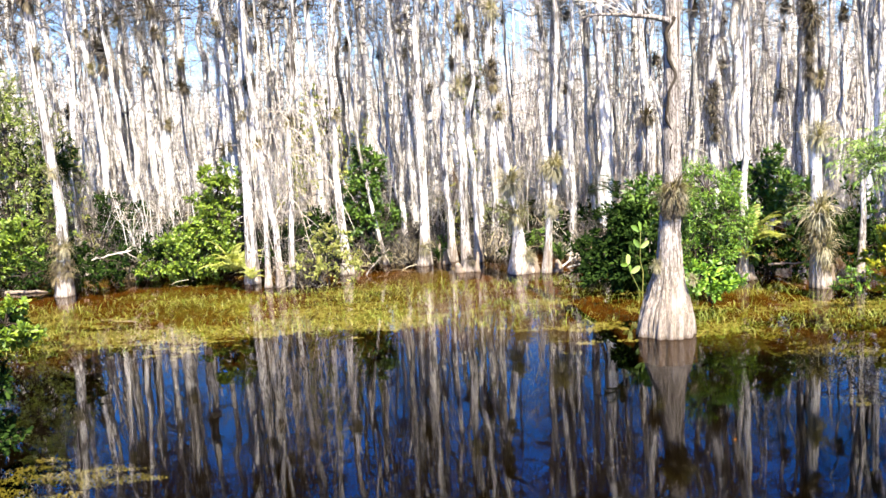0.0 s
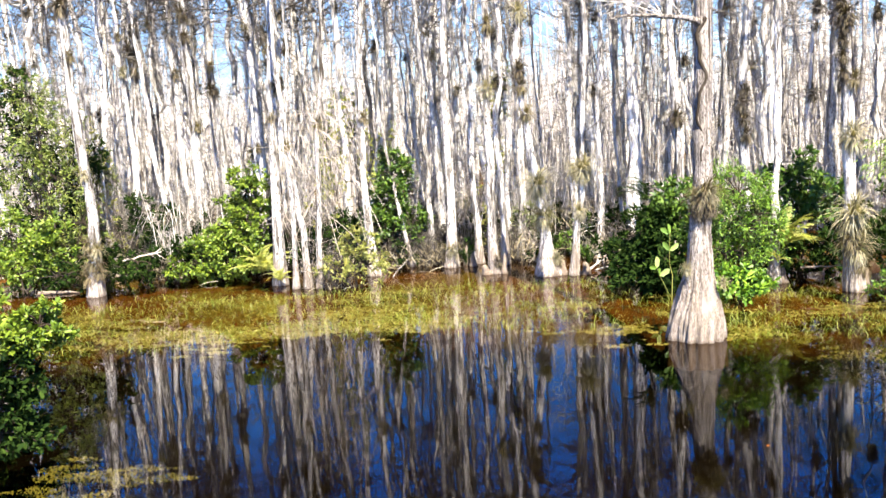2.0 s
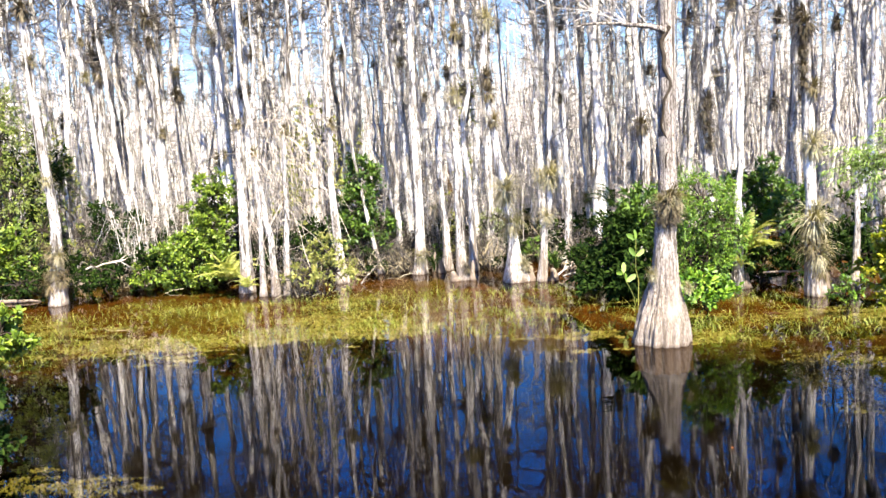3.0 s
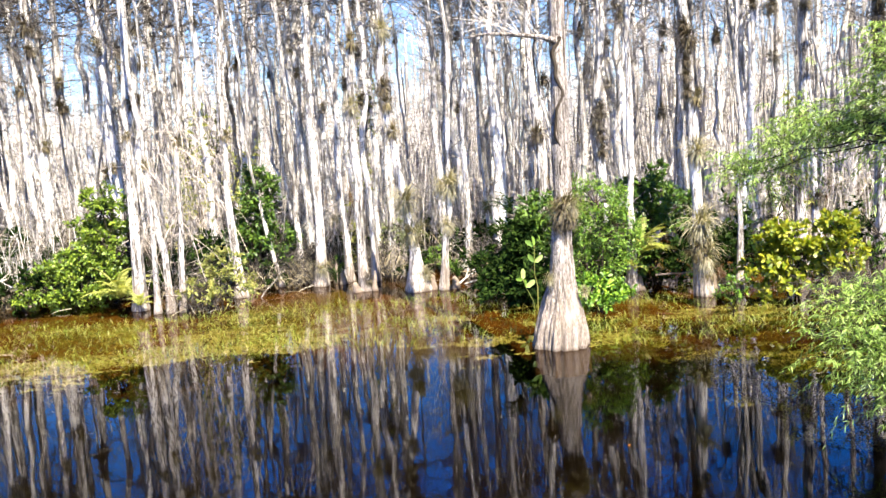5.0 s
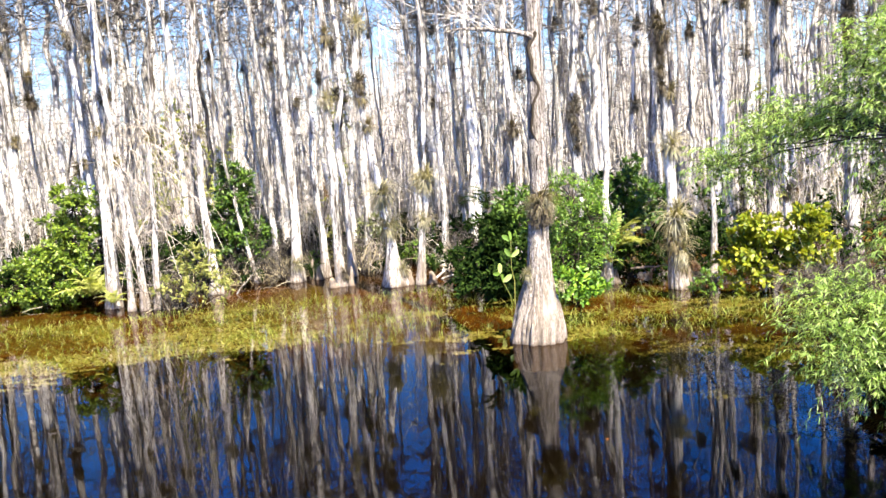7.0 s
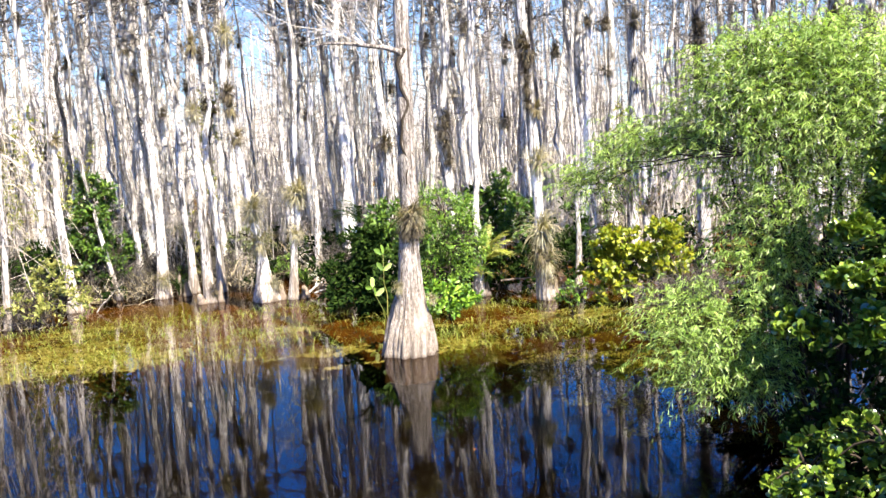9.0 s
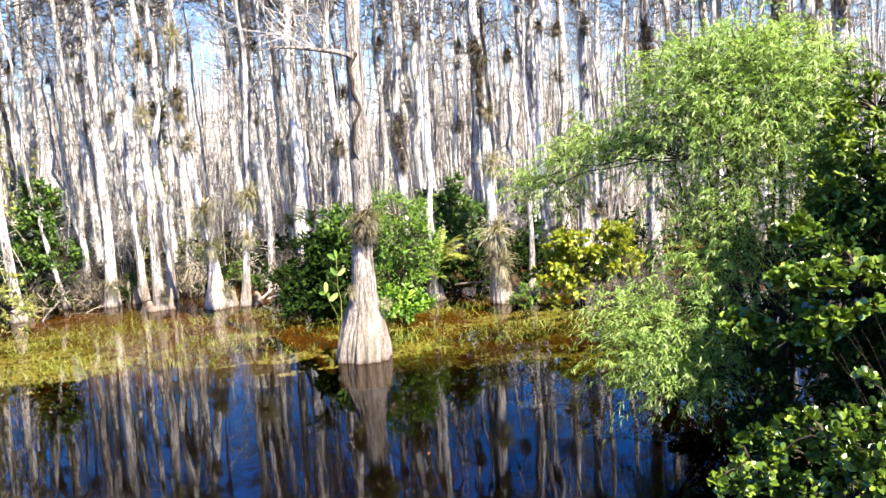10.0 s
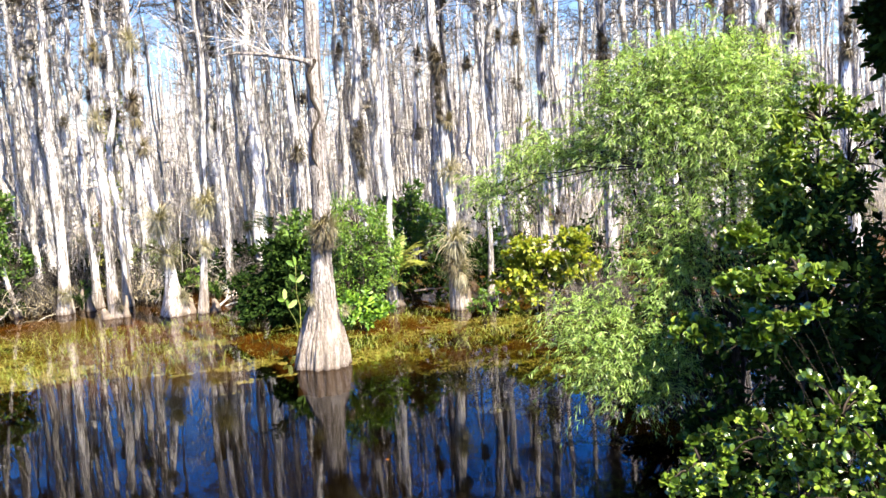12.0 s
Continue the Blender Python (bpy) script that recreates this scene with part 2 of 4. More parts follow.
        fade = np.clip(1 - (pts[:, 2] - pts[0, 2]) / flute_z, 0, 1)[:, None] ** 0.8
        wave = 1.1 * np.abs(np.sin(0.5 * lobes * ang + phase + 0.35 * np.sin(2 * ang + phase))) ** 0.6 - 0.75 + 0.22 * np.sin(3 * ang + 2.1 * phase)
        ring = 1 + flute * fade * wave[None, :]
    if rough:
        ring = ring * (1 + rng.normal(0, rough, (n, 1)) + rng.normal(0, rough, (n, sides)))
    if ridge:
        # furrowed bark: long vertical ridges that wander a little
        ring = ring * (1 + ridge * np.clip(1.7 - pts[:, 2:], 0.3, 1) * np.array([[noise.noise((3.2 * math.cos(a) + p[0], 3.2 * math.sin(a) + p[1], 1.1 * p[2] + phase)) + 0.7 * noise.noise((8 * math.cos(a), 8 * math.sin(a), 2.2 * p[2] + phase)) + 0.6 * noise.noise((19 * math.cos(a), 19 * math.sin(a), 3.5 * p[2] + phase)) for a in ang] for p in pts]))
    v = pts[:, None, :] + (rad[:, None] * ring)[:, :, None] * (np.cos(ang)[None, :, None] * u[:, None, :] + np.sin(ang)[None, :, None] * w[:, None, :])
    i = np.arange(n - 1)[:, None] * sides
    j = np.arange(sides)[None, :]
    k = (j + 1) % sides
    quads = np.stack([i + j, i + k, i + sides + k, i + sides + j], -1).reshape(-1, 4)
    tip = np.array([[(n - 1) * sides + a, (n - 1) * sides + (a + 1) % sides, n * sides] for a in range(sides)])
    if sides == 3:          # twigs end open, too thin to show it
        g.add(v.reshape(-1, 3), quads)
    else:
        g.add(np.concatenate([v.reshape(-1, 3), pts[-1:] + tan[-1:] * rad[-1]]), quads, tip)


def bend(a, b, steps, sag=0.0, wobble=0.0):
    """A curved line from a to b."""
    a, b = np.asarray(a, float), np.asarray(b, float)
    s = np.linspace(0, 1, steps)[:, None]
    p = a + (b - a) * s
    p[:, 2] += sag * 4 * (s * (1 - s))[:, 0]
    if wobble:
        off = rng.normal(0, wobble, (steps, 3))
        off[0] = off[-1] = 0
        p += off
    return p


# leaf outlines: along, across, up
LANCE = (np.array([(0, 0, 0), (.3, .5, .03), (.3, -.5, .03), (.68, .38, 0), (.68, -.38, 0), (1, 0, -.1)]), [(1, 2, 4, 3)], [(0, 2, 1), (3, 4, 5)])
ROUND = (np.array([(0, 0, 0), (.35, 0, -.05), (.75, 0, -.06), (1, 0, -.02), (.22, .4, .05), (.72, .46, .05), (.22, -.4, .05), (.72, -.46, .05), (.95, .2, 0), (.95, -.2, 0)]),
         [(1, 2, 5, 4), (2, 1, 6, 7), (2, 3, 8, 5), (3, 2, 7, 9)], [(0, 1, 4), (1, 0, 6)])
BLADE = (np.array([(0, .5, 0), (0, -.5, 0), (.45, .42, .10), (.45, -.42, .10), (.8, .25, .02), (.8, -.25, .02), (1, 0, -.12)]), [(0, 1, 3, 2), (2, 3, 5, 4)], [(4, 5, 6)])

OVAL = (np.array([(0, 0, 0), (.25, .42, .05), (.25, -.42, .05), (.75, .44, .03), (.75, -.44, .03), (1, 0, -.05)]), [(1, 2, 4, 3)], [(0, 2, 1), (3, 4, 5)])
SLIM = (np.array([(0, 0, 0), (.42, .5, .03), (1, 0, -.1), (.42, -.5, .03)]), [(0, 3, 2, 1)], [])
ARCH = (np.array([(0, .5, 0), (0, -.5, 0), (.4, .4, .20), (.4, -.4, .20), (.75, .25, .12), (.75, -.25, .12), (1, 0, -.15)]), [(0, 1, 3, 2), (2, 3, 5, 4)], [(4, 5, 6)])


def leaves(g, shape, pos, way, nor, length, width):
    """Many leaves at once: pos, way (along the leaf), nor (its upper side)."""
    tmpl, quads, tris = shape
    pos = np.asarray(pos, float)
    n = len(pos)
    x = unit(way)
    y = unit(np.cross(unit(nor), x))
    z = np.cross(x, y)
    length = np.broadcast_to(np.asarray(length, float), (n,))[:, None, None]
    width = np.broadcast_to(np.asarray(width, float), (n,))[:, None, None]
    v = pos[:, None, :] + x[:, None, :] * tmpl[None, :, 0:1] * length + y[:, None, :] * tmpl[None, :, 1:2] * width + z[:, None, :] * tmpl[None, :, 2:3] * length
    step = (np.arange(n) * len(tmpl))[:, None, None]
    g.add(v.reshape(-1, 3), (np.array(quads)[None] + step).reshape(-1, 4), (np.array(tris)[None] + step).reshape(-1, 3) if len(tris) else ())


def part(name, g, material, parent, label="", kind=""):
    me = g.mesh(name) if isinstance(g, Geo) else g
    if not me.materials:
        me.materials.append(material)
    ob = new(name, me)
    ob.parent = parent
    return tagged(ob, label, "", "", kind)


def thing(name, at, label, category, group="", kind=""):
    ob = new(name)
    ob.location = at
    ob.empty_display_size = 0.2
    return tagged(ob, label, category, group, kind)


def solo(name, g, material, at, label, category, group="", kind=""):
    me = g.mesh(name)
    me.materials.append(material)
    ob = new(name, me)
    ob.location = at
    return tagged(ob, label, category, group, kind)


# ---- ground and water ----
def shore(x):
    """How far ahead the shallow shelf begins, by x."""
    return 12.4 + 0.10 * math.sin(x * 1.3) - 0.09 * x + 0.35 * math.sin(x * 0.55 + 1)


def edge_of_wood(x):
    return float(np.interp(x, (-30, -12, -7, -3, 0, 3, 4.5, 6, 8, 11, 16, 40), (17, 18, 19.5, 19, 19.5, 19, 17, 15.8, 16.5, 16, 14, 12)))


def make_ground():
    xs = np.unique(np.concatenate([np.linspace(-420, -30, 14), np.linspace(-30, 40, 141), np.linspace(40, 420, 14)]))
    ys = np.unique(np.concatenate([np.linspace(-420, -20, 12), np.linspace(-20, 45, 131), np.linspace(45, 420, 14)]))
    v = []
    for y in ys:
        for x in xs:
            s = (y - shore(x)) / 1.2
            deep = 1 / (1 + math.exp(min(40, max(-40, s * 2.2))))
            bank = 1 / (1 + math.exp(min(40, max(-40, (y - edge_of_wood(x) + 0.3 + 0.4 * math.sin(1.7 * x)) * -4))))
            z = -0.13 - 0.75 * deep + 0.13 * bank + 0.05 * noise.noise((x * 0.5, y * 0.5, 0)) + 0.03 * noise.noise((x * 2, y * 2, 3))
            if y < 2:
                z += min(1.0, (2 - y) / 3) * 1.5
            v.append((x, y, z))
    nx = len(xs)
    i = np.arange(len(ys) - 1)[:, None] * nx
    j = np.arange(nx - 1)[None, :]
    g = Geo()
    g.add(v, np.stack([i + j, i + j + 1, i + nx + j + 1, i + nx + j], -1))
    return solo("ground", g, BED, (0, 0, 0), "brown leaf-littered swamp bed under shallow water", "ground", kind="structure")


make_ground()
g = Geo()
g.add([(-420, -2, 0), (420, -2, 0), (420, 420, 0), (-420, 420, 0)], [(0, 1, 2, 3)])
solo("water", g, WATER, (0, 0, 0), "still dark tannin-brown swamp water mirroring trees", "water", kind="structure")


def algae(name, x0, x1, y0, y1, depth, level, stretch, seed, edge, label, cell=0.032, open_part=0.24, material=ALGAE):
    """A ragged sheet of periphyton hanging just under the surface."""
    nx, ny = int((x1 - x0) / cell), int((y1 - y0) / cell)
    keep = np.zeros((ny, nx), bool)
    pores = np.random.default_rng(seed + 1).random((ny, nx))
    for j in range(ny):
        y = y0 + j * cell
        for i in range(nx):
            x = x0 + i * cell
            p = Vector((x / stretch, y, seed))
            f = 0.75 * noise.fractal(p * 1.0, 0.8, 2.1, 6) + 0.45 * noise.noise(Vector((x * 2.2, y * 7, seed + 3)))
            keep[j, i] = f > level + edge(x, y) and pores[j, i] > open_part + 0.5 * max(0.0, 0.35 - f)
    idx = -np.ones((ny + 1, nx + 1), int)
    js, is_ = np.nonzero(keep)
    for dj in (0, 1):
        for di in (0, 1):
            idx[js + dj, is_ + di] = 1
    pj, pi = np.nonzero(idx > 0)
    idx[pj, pi] = np.arange(len(pj))
    r = np.random.default_rng(seed)
    v = np.stack([x0 + (pi + r.uniform(-.4, .4, len(pi))) * cell, y0 + (pj + r.uniform(-.4, .4, len(pj))) * cell, depth + r.uniform(-.02, .008, len(pi))], 1)
    g = Geo()
    g.add(v, np.stack([idx[js, is_], idx[js, is_ + 1], idx[js + 1, is_ + 1], idx[js + 1, is_]], 1))
    return solo(name, g, material, (0, 0, 0), label, "algae", kind="stuff")


def band(x, y):
    front = y - (10.6 - 0.13 * x + 0.5 * math.sin(x * 0.9 + 2) + 0.25 * math.sin(2.3 * x))
    back = (15.2 - 0.09 * abs(x)) - y
    side = 0.22 * min(1.0, max(0.0, x - 2.2))
    return max(0.0, 0.9 - 0.72 * (front + 0.38)) + max(0.0, 0.35 - 0.16 * back) + side


algae("algae_mat", -9.0, 9.5, 9.0, 15.5, -0.014, 0.02, 2.6, 5, band, "yellow-green algae mat floating on the shallow shelf")
algae("algae_mat", -4.7, -1.8, 6.0, 8.1, -0.10, 0.05, 4.0, 21, lambda x, y: 0.35 * (((x + 3.0) / 1.1) ** 2 + ((y - 7.0) / 0.85) ** 2) ** 2,
      "ragged yellowish algae patch in dark open water", 0.013, 0.48, WEED)
algae("algae_mat", 3.2, 7.6, 6.0, 10.4, -0.07, -0.30, 2.6, 34, lambda x, y: 0.3 * (((x - 5.9 + 0.1 * (y - 8)) / 1.25) ** 2 + ((y - 8.2) / 1.9) ** 2) ** 2,
      "brownish sunken weed patch in dark open water", 0.016, 0.5, WEED)


# ---- cypress trees ----
paths = {}


def trunk_line(x, y, tops, height, wob):
    zs = np.concatenate([[-0.35, 0.0, 0.06, 0.14, 0.25, 0.4, 0.6, 0.85, 1.15], np.linspace(1.6, height, 20)])
    if wob < 0.01:          # a finer line for the one that stands close by
        zs = np.concatenate([[-0.35], np.linspace(0, 1.5, 34), np.linspace(1.6, 5, 34), np.linspace(5.5, height, 8)])
    kz = [0.0] + [a for a, _ in tops] + [height + 0.01]
    kx = [0.0] + [b for _, b in tops]
    kx.append(kx[-1] * (1.15 if kx[-1] else 1))
    px = np.interp(zs, kz, kx) + rng.normal(0, wob, len(zs)) * (zs > 1.2)
    grow = np.clip((zs - 1.0) / 2.5, 0, 1) * wob
    for step, size in ((0.9, 2.6), (1.9, 1.5), (3.7, 0.7)):
        px = px + size * grow * np.sin(step * zs + rng.uniform(0, 6.28))
    py = np.cumsum(rng.normal(0, wob * 0.5, len(zs)) * (zs > 1.2))
    return np.stack([x + px, y + py, zs], 1)


def limb(g, a, way, length, r, depth=0):
    """A crooked side limb that forks into ever finer twigs."""
    steps = (5, 3, 2)[depth]
    p = [np.asarray(a, float)]
    d = unit(way)
    for _ in range(steps - 1):
        d = unit(d + rng.normal(0, 0.22, 3) + (0, 0, 0.06))
        p.append(p[-1] + d * length / (steps - 1))
    p = np.array(p)
    tube(g, p, np.linspace(r, r * 0.4, steps), 3)
    if depth < 2:
        for k in range((3, 5)[depth]):
            s = rng.uniform(0.25, 1.0)
            at = p[min(steps - 2, int(s * (steps - 1)))]
            at = at + (p[min(steps - 1, int(s * (steps - 1)) + 1)] - at) * (s * (steps - 1) % 1)
            limb(g, at, d + rng.normal(0, 0.7, 3), length * rng.uniform(0.35, 0.6), r * 0.5, depth + 1)


def cypress(x, y, r, butt, flare=0.5, tops=(), height=10.5, key="", label="", limbs=40, low=1.6, wob=0.02, sides=40, lobes=11, material=None, group="trees at the water's edge", profile=None, twig=None):
    """A tree with a fluted, swollen foot, a tall pale trunk and bare limbs."""
    line = trunk_line(x, y, tops, height, wob)
    root = thing("cypress_tree", (x, y, 0), label or "bare pale-barked cypress with swollen foot in water", "tree", group)
    z = np.maximum(line[:, 2], 0)
    rad = r * np.clip(1.02 - 0.88 * (z / height) ** 0.95, 0.12, 1) + (butt - r) * np.exp(-(z / flare) ** 1.25) + 0.12 * r * np.sin(z * 2.7 + x) * (z > 1)
    if profile:
        rad = np.interp(line[:, 2], *zip(*profile))
    g = Geo()
    tube(g, line - (x, y, 0), rad, sides, 0.2 if profile else 0.36, lobes, x * 3, flare * 2.6, 0.03 if sides < 16 else 0.008, 0.0 if sides < 16 else 0.14 if profile else 0.09)
    part("trunk", g, material or BARK, root)
    g, low_g = Geo(), Geo()
    twig = twig or TWIG_DARK
    single = sides >= 16            # trees that stand out: every limb a part of its own
    for _ in range(limbs):
        h = float(np.clip(rng.normal(7.2, 2.3), low, 0.92 * height)) if len(line) < 40 else rng.uniform(4.6, 8.5)
        at = np.array([np.interp(h, line[:, 2], line[:, c]) for c in range(3)])
        a = rng.uniform(0, 6.283)
        stout = float(np.clip(0.45 + 0.30 * (h - 4.2), 0.55, 2.1))
        limb(low_g if h < 6.0 else g, at - (x, y, 0), (math.cos(a), math.sin(a), rng.uniform(-0.1, 0.9)), rng.uniform(0.6, 1.6), rng.uniform(0.009, 0.019) * stout)
        if single:
            one = low_g if h < 6.0 else g
            part("branch", one, TWIG_GREY if h < 6.0 else TWIG_DARK, root)
            g, low_g = Geo(), Geo()
    if g.n:
        part("crown", g, twig, root, kind="stuff")
    if low_g.n:
        part("twig_mass", low_g, TWIG_GREY, root, kind="stuff")
    if key:
        paths[key] = (line, rad)
    return root


# the lone tree standing in open water
main_root = cypress(3.52, 10.79, 0.118, 0.40, 0.47, ((0.48, 0.04), (1.0, 0.06), (1.5, 0.07), (1.95, 0.12), (2.9, 0.12), (4.05, 0.16), (6, 0.2)), 9.5, "main",
                    "lone grey cypress with wide fluted foot standing in open water", 10, 4.6, 0.004, 128, 17, BARK_MAIN, profile=((-0.4, .38), (0, .368), (.2, .35), (.385, .312), (.52, .262), (.66, .222), (.94, .172), (1.22, .152), (1.5, .142), (2.3, .118), (3.5, .108), (5, .10), (7, .07), (9.5, .02)))


def main_limb():
    g = Geo()
    p = np.array([(0.16, -0.04, 4.06), (0.06, -0.10, 4.12), (-0.12, -0.12, 4.17), (-0.38, -0.12, 4.20), (-0.60, -0.1, 4.23), (-0.86, -0.1, 4.24), (-1.1, -0.1, 4.20)])
    tube(g, p, [0.05, 0.040, 0.032, 0.027, 0.024, 0.016, 0.008], 8)
    tube(g, [(-0.60, -0.1, 4.21), (-0.62, -0.1, 4.30), (-0.56, -0.1, 4.38), (-0.58, -0.1, 4.6), (-0.5, -0.1, 4.9)], [0.02, 0.02, 0.016, 0.01, 0.005], 6)
    tube(g, [(-0.15, -0.12, 4.10), (-0.26, -0.12, 4.3), (-0.22, -0.12, 4.5), (-0.36, -0.12, 4.8)], [0.016, 0.012, 0.01, 0.005], 5)
    main = part("limb", g, BARK_MAIN, main_root, "crooked bare limb")
    for _ in range(10):
        s = rng.uniform(0.2, 1)
        g = Geo()
        limb(g, p[int(s * 6)], (rng.uniform(-1, .3), rng.normal(0, .3), rng.uniform(.0, 1)), rng.uniform(.5, 1.1), .008, 1)
        part("twig", g, TWIG, main)
    # dark tube down the trunk, added for the shaded line below the limb
    g = Geo()
    line, rad = paths["main"]
    v = []
    for z in np.linspace(2.35, 4.15, 30):
        r = np.interp(z, line[:, 2], rad)
        v.append((np.interp(z, line[:, 2], line[:, 0]) - 3.52 - 0.45 * r + 0.045 * math.sin(z * 7.5 + 1) + 0.02 * math.sin(z * 17), np.interp(z, line[:, 2], line[:, 1]) - 10.79 - 0.90 * r, z))
    tube(g, v, np.linspace(0.010, 0.032, 30), 6)
    part("vine", g, STEM, main_root, "dark line down the trunk in place of the limb's shade")


main_limb()

# trees along the far edge of the pond, left to right
cypress(-7.35, 16.40, 0.115, 0.18, 0.5, ((1.5, 0.11), (3.2, 0.06), (3.9, 0.0), (5.9, 0.05)), 14.5, "treeL")
cypress(-6.35, 20.30, 0.14, 0.26, 0.5, ((2.4, 0.09), (4.2, 0.12), (6.5, -0.01)), 15.9, "t3")
cypress(-8.10, 20.95, 0.14, 0.26, 0.5, ((2.5, 0.11), (4.6, 0.19), (6.7, 0.23)), 15.9, "t4")
cypress(-9.25, 21.5, 0.10, 0.2, 0.5, ((6.0, -0.4),), 15.9)
cypress(-3.53, 16.72, 0.125, 0.17, 0.4, ((1.2, 0.03), (3.0, 0.09), (4.6, 0.16), (5.7, 0.2)), 15.9, "t5")
cypress(-3.08, 16.14, 0.05, 0.085, 0.3, ((1.26, 0.05), (2.9, 0.12), (6, 0.1)), 10.2, "duoL", limbs=6)
cypress(-2.82, 16.12, 0.065, 0.10, 0.35, ((1.25, -0.02), (2.0, -0.11), (5, -0.3)), 10.2, "duoR", limbs=6)
cypress(-2.58, 16.06, 0.06, 0.08, 0.3, ((1.24, 0.06), (2.9, 0.14), (4.5, 0.29), (5.6, 0.43)), 11.6, "duo3", limbs=9)
cypress(-1.62, 17.3, 0.085, 0.15, 0.4, ((1.7, -0.1), (3.5, -0.12), (5.5, 0.1)), 13.0, "d4")
cypress(-0.87, 18.34, 0.05, 0.09, 0.25, ((0.91, -0.17), (1.43, -0.26), (4, -0.6)), 8.7, "lean", limbs=5)
cypress(-0.41, 18.60, 0.07, 0.12, 0.3, ((1.1, -0.02), (3.4, -0.06), (5.9, -0.03)), 13.0, "l3")
cypress(0.02, 17.97, 0.11, 0.165, 0.35, ((0.9, 0.05), (2.4, 0.08), (4.2, 0.1), (5.7, 0.08)), 14.5, "t6")
cypress(0.65, 18.3, 0.08, 0.13, 0.35, ((2.1, -0.02), (5, -0.1)), 14.5, "t7")
cypress(0.97, 16.85, 0.10, 0.16, 0.30, ((0.5, -0.04), (2.1, 0.0), (3.8, 0.02), (5.5, -0.03)), 14.5, "t8")
cypress(1.62, 18.55, 0.085, 0.125, 0.4, ((1.4, 0.07), (3.3, 0.05), (5, 0.06)), 14.5, "t9")
cypress(2.02, 16.30, 0.088, 0.265, 0.48, ((0.93, -0.03), (1.66, -0.12), (2.66, -0.25), (4.3, -0.4), (5.35, -0.44)), 14.5, "stump",
        "leaning cypress with bulging pale foot at the water's edge")
cypress(2.53, 16.14, 0.065, 0.11, 0.4, ((1.5, 0.13), (3.15, 0.23), (5.25, 0.38)), 14.5, "t10")
cypress(3.36, 18.15, 0.075, 0.13, 0.4, ((1.3, 0.04), (5, 0.1)), 13.0, "t11")
cypress(2.95, 19.0, 0.09, 0.15, 0.4, ((5, -0.1),), 14.5, "t12")
cypress(5.78, 14.30, 0.075, 0.14, 0.3, ((0.98, 0.05), (2.4, 0.05), (3.9, 0.13)), 13.0, "fernfoot")
cypress(6.75, 13.32, 0.105, 0.175, 0.55, ((0.85, -0.08), (1.95, -0.14), (3.3, -0.2), (4.6, -0.22)), 14.5, "right")
cypress(7.50, 13.58, 0.055, 0.085, 0.3, ((1.1, 0.05), (1.6, 0.03), (4, 0.1)), 10.2, "r2")
cypress(4.45, 15.8, 0.09, 0.15, 0.4, ((3, 0.1), (6, 0.0)), 14.5, "r3")
cypress(6.0, 16.2, 0.12, 0.2, 0.4, ((3, -0.1), (6, 0.0)), 14.5, "r4")
cypress(9.6, 15.2, 0.12, 0.2, 0.4, ((3, 0.05), (6, 0.1)), 15.9, "r5")
cypress(11.2, 15.0, 0.13, 0.22, 0.4, ((3, 0.0), (6, -0.1)), 15.9, "r6")
cypress(12.6, 12.6, 0.13, 0.22, 0.4, ((3, 0.0), (6, -0.2)), 15.9, "r7")
cypress(11.95, 10.9, 0.15, 0.24, 0.4, ((4.4, -0.42), (5.1, -0.5), (8, -0.8)), 14.5, "r8")
cypress(12.35, 10.65, 0.17, 0.26, 0.4, ((4.1, -0.33), (5.06, -0.41), (8, -0.6)), 15.9, "r9")
cypress(12.95, 10.1, 0.13, 0.22, 0.4, ((4.8, -0.35), (8, -0.5)), 14.5, "r10")


# ---- the cypress wood behind ----
def seed_tree(r, butt, height, n, twig):
    root = cypress(0, 0, r, butt, 0.45, ((2, rng.normal(0, .06)), (5, rng.normal(0, .12)), (8, rng.normal(0, .2))), height, "", "slender bare pale cypress in a dense swamp wood", n, 1.5, 0.045, 9, 6, BARK_WOOD,
                   group="trees of the cypress wood", twig=twig)
    return root


kinds = [seed_tree(*a) for a in ((0.125, 0.2, 16, 48, TWIG_DARK), (0.105, 0.18, 15, 46, TWIG_DARK), (0.09, 0.15, 14, 43, TWIG_DARK), (0.075, 0.13, 13, 40, TWIG_DARK), (0.06, 0.10, 12, 30, TWIG_DARK), (0.05, 0.08, 10.5, 28, TWIG), (0.115, 0.18, 17, 48, TWIG_DARK), (0.042, 0.07, 9.5, 24, TWIG))]


spots = [(l[8, 0], l[8, 1]) for l, _ in paths.values()]
near_spots, near_poses = [], []
r2 = np.random.default_rng(4)
while len(near_spots) < 215:
    a, d = r2.uniform(radians(-42), radians(62)), math.sqrt(r2.uniform(16 ** 2, 42 ** 2))
    if d > 28 and r2.random() < 0.62:
        continue
    x, y = 0.75 + d * math.sin(a), d * math.cos(a)
    if y < edge_of_wood(x) or any((x - p) ** 2 + (y - q) ** 2 < 0.36 for p, q in spots):
        continue
    spots.append((x, y))
    near_spots.append((x, y))
near_spots += list(zip(r2.uniform(-11, -2.5, 14), r2.uniform(20, 26, 14))) + list(zip(r2.uniform(1, 12, 26), r2.uniform(18, 24, 26)))
left_rng = np.random.default_rng(77)
near_spots += list(zip(left_rng.uniform(-9.2, -3.4, 10), left_rng.uniform(19.6, 23, 10)))
for i, (x, y) in enumerate(near_spots):
    m = pose(x, y, -0.02, r2.normal(0, 2.4), r2.normal(0, 2.4), r2.uniform(0, 360))
    near_poses.append(m)
    if i < len(kinds):
        kinds[i].matrix_basis = m
    else:
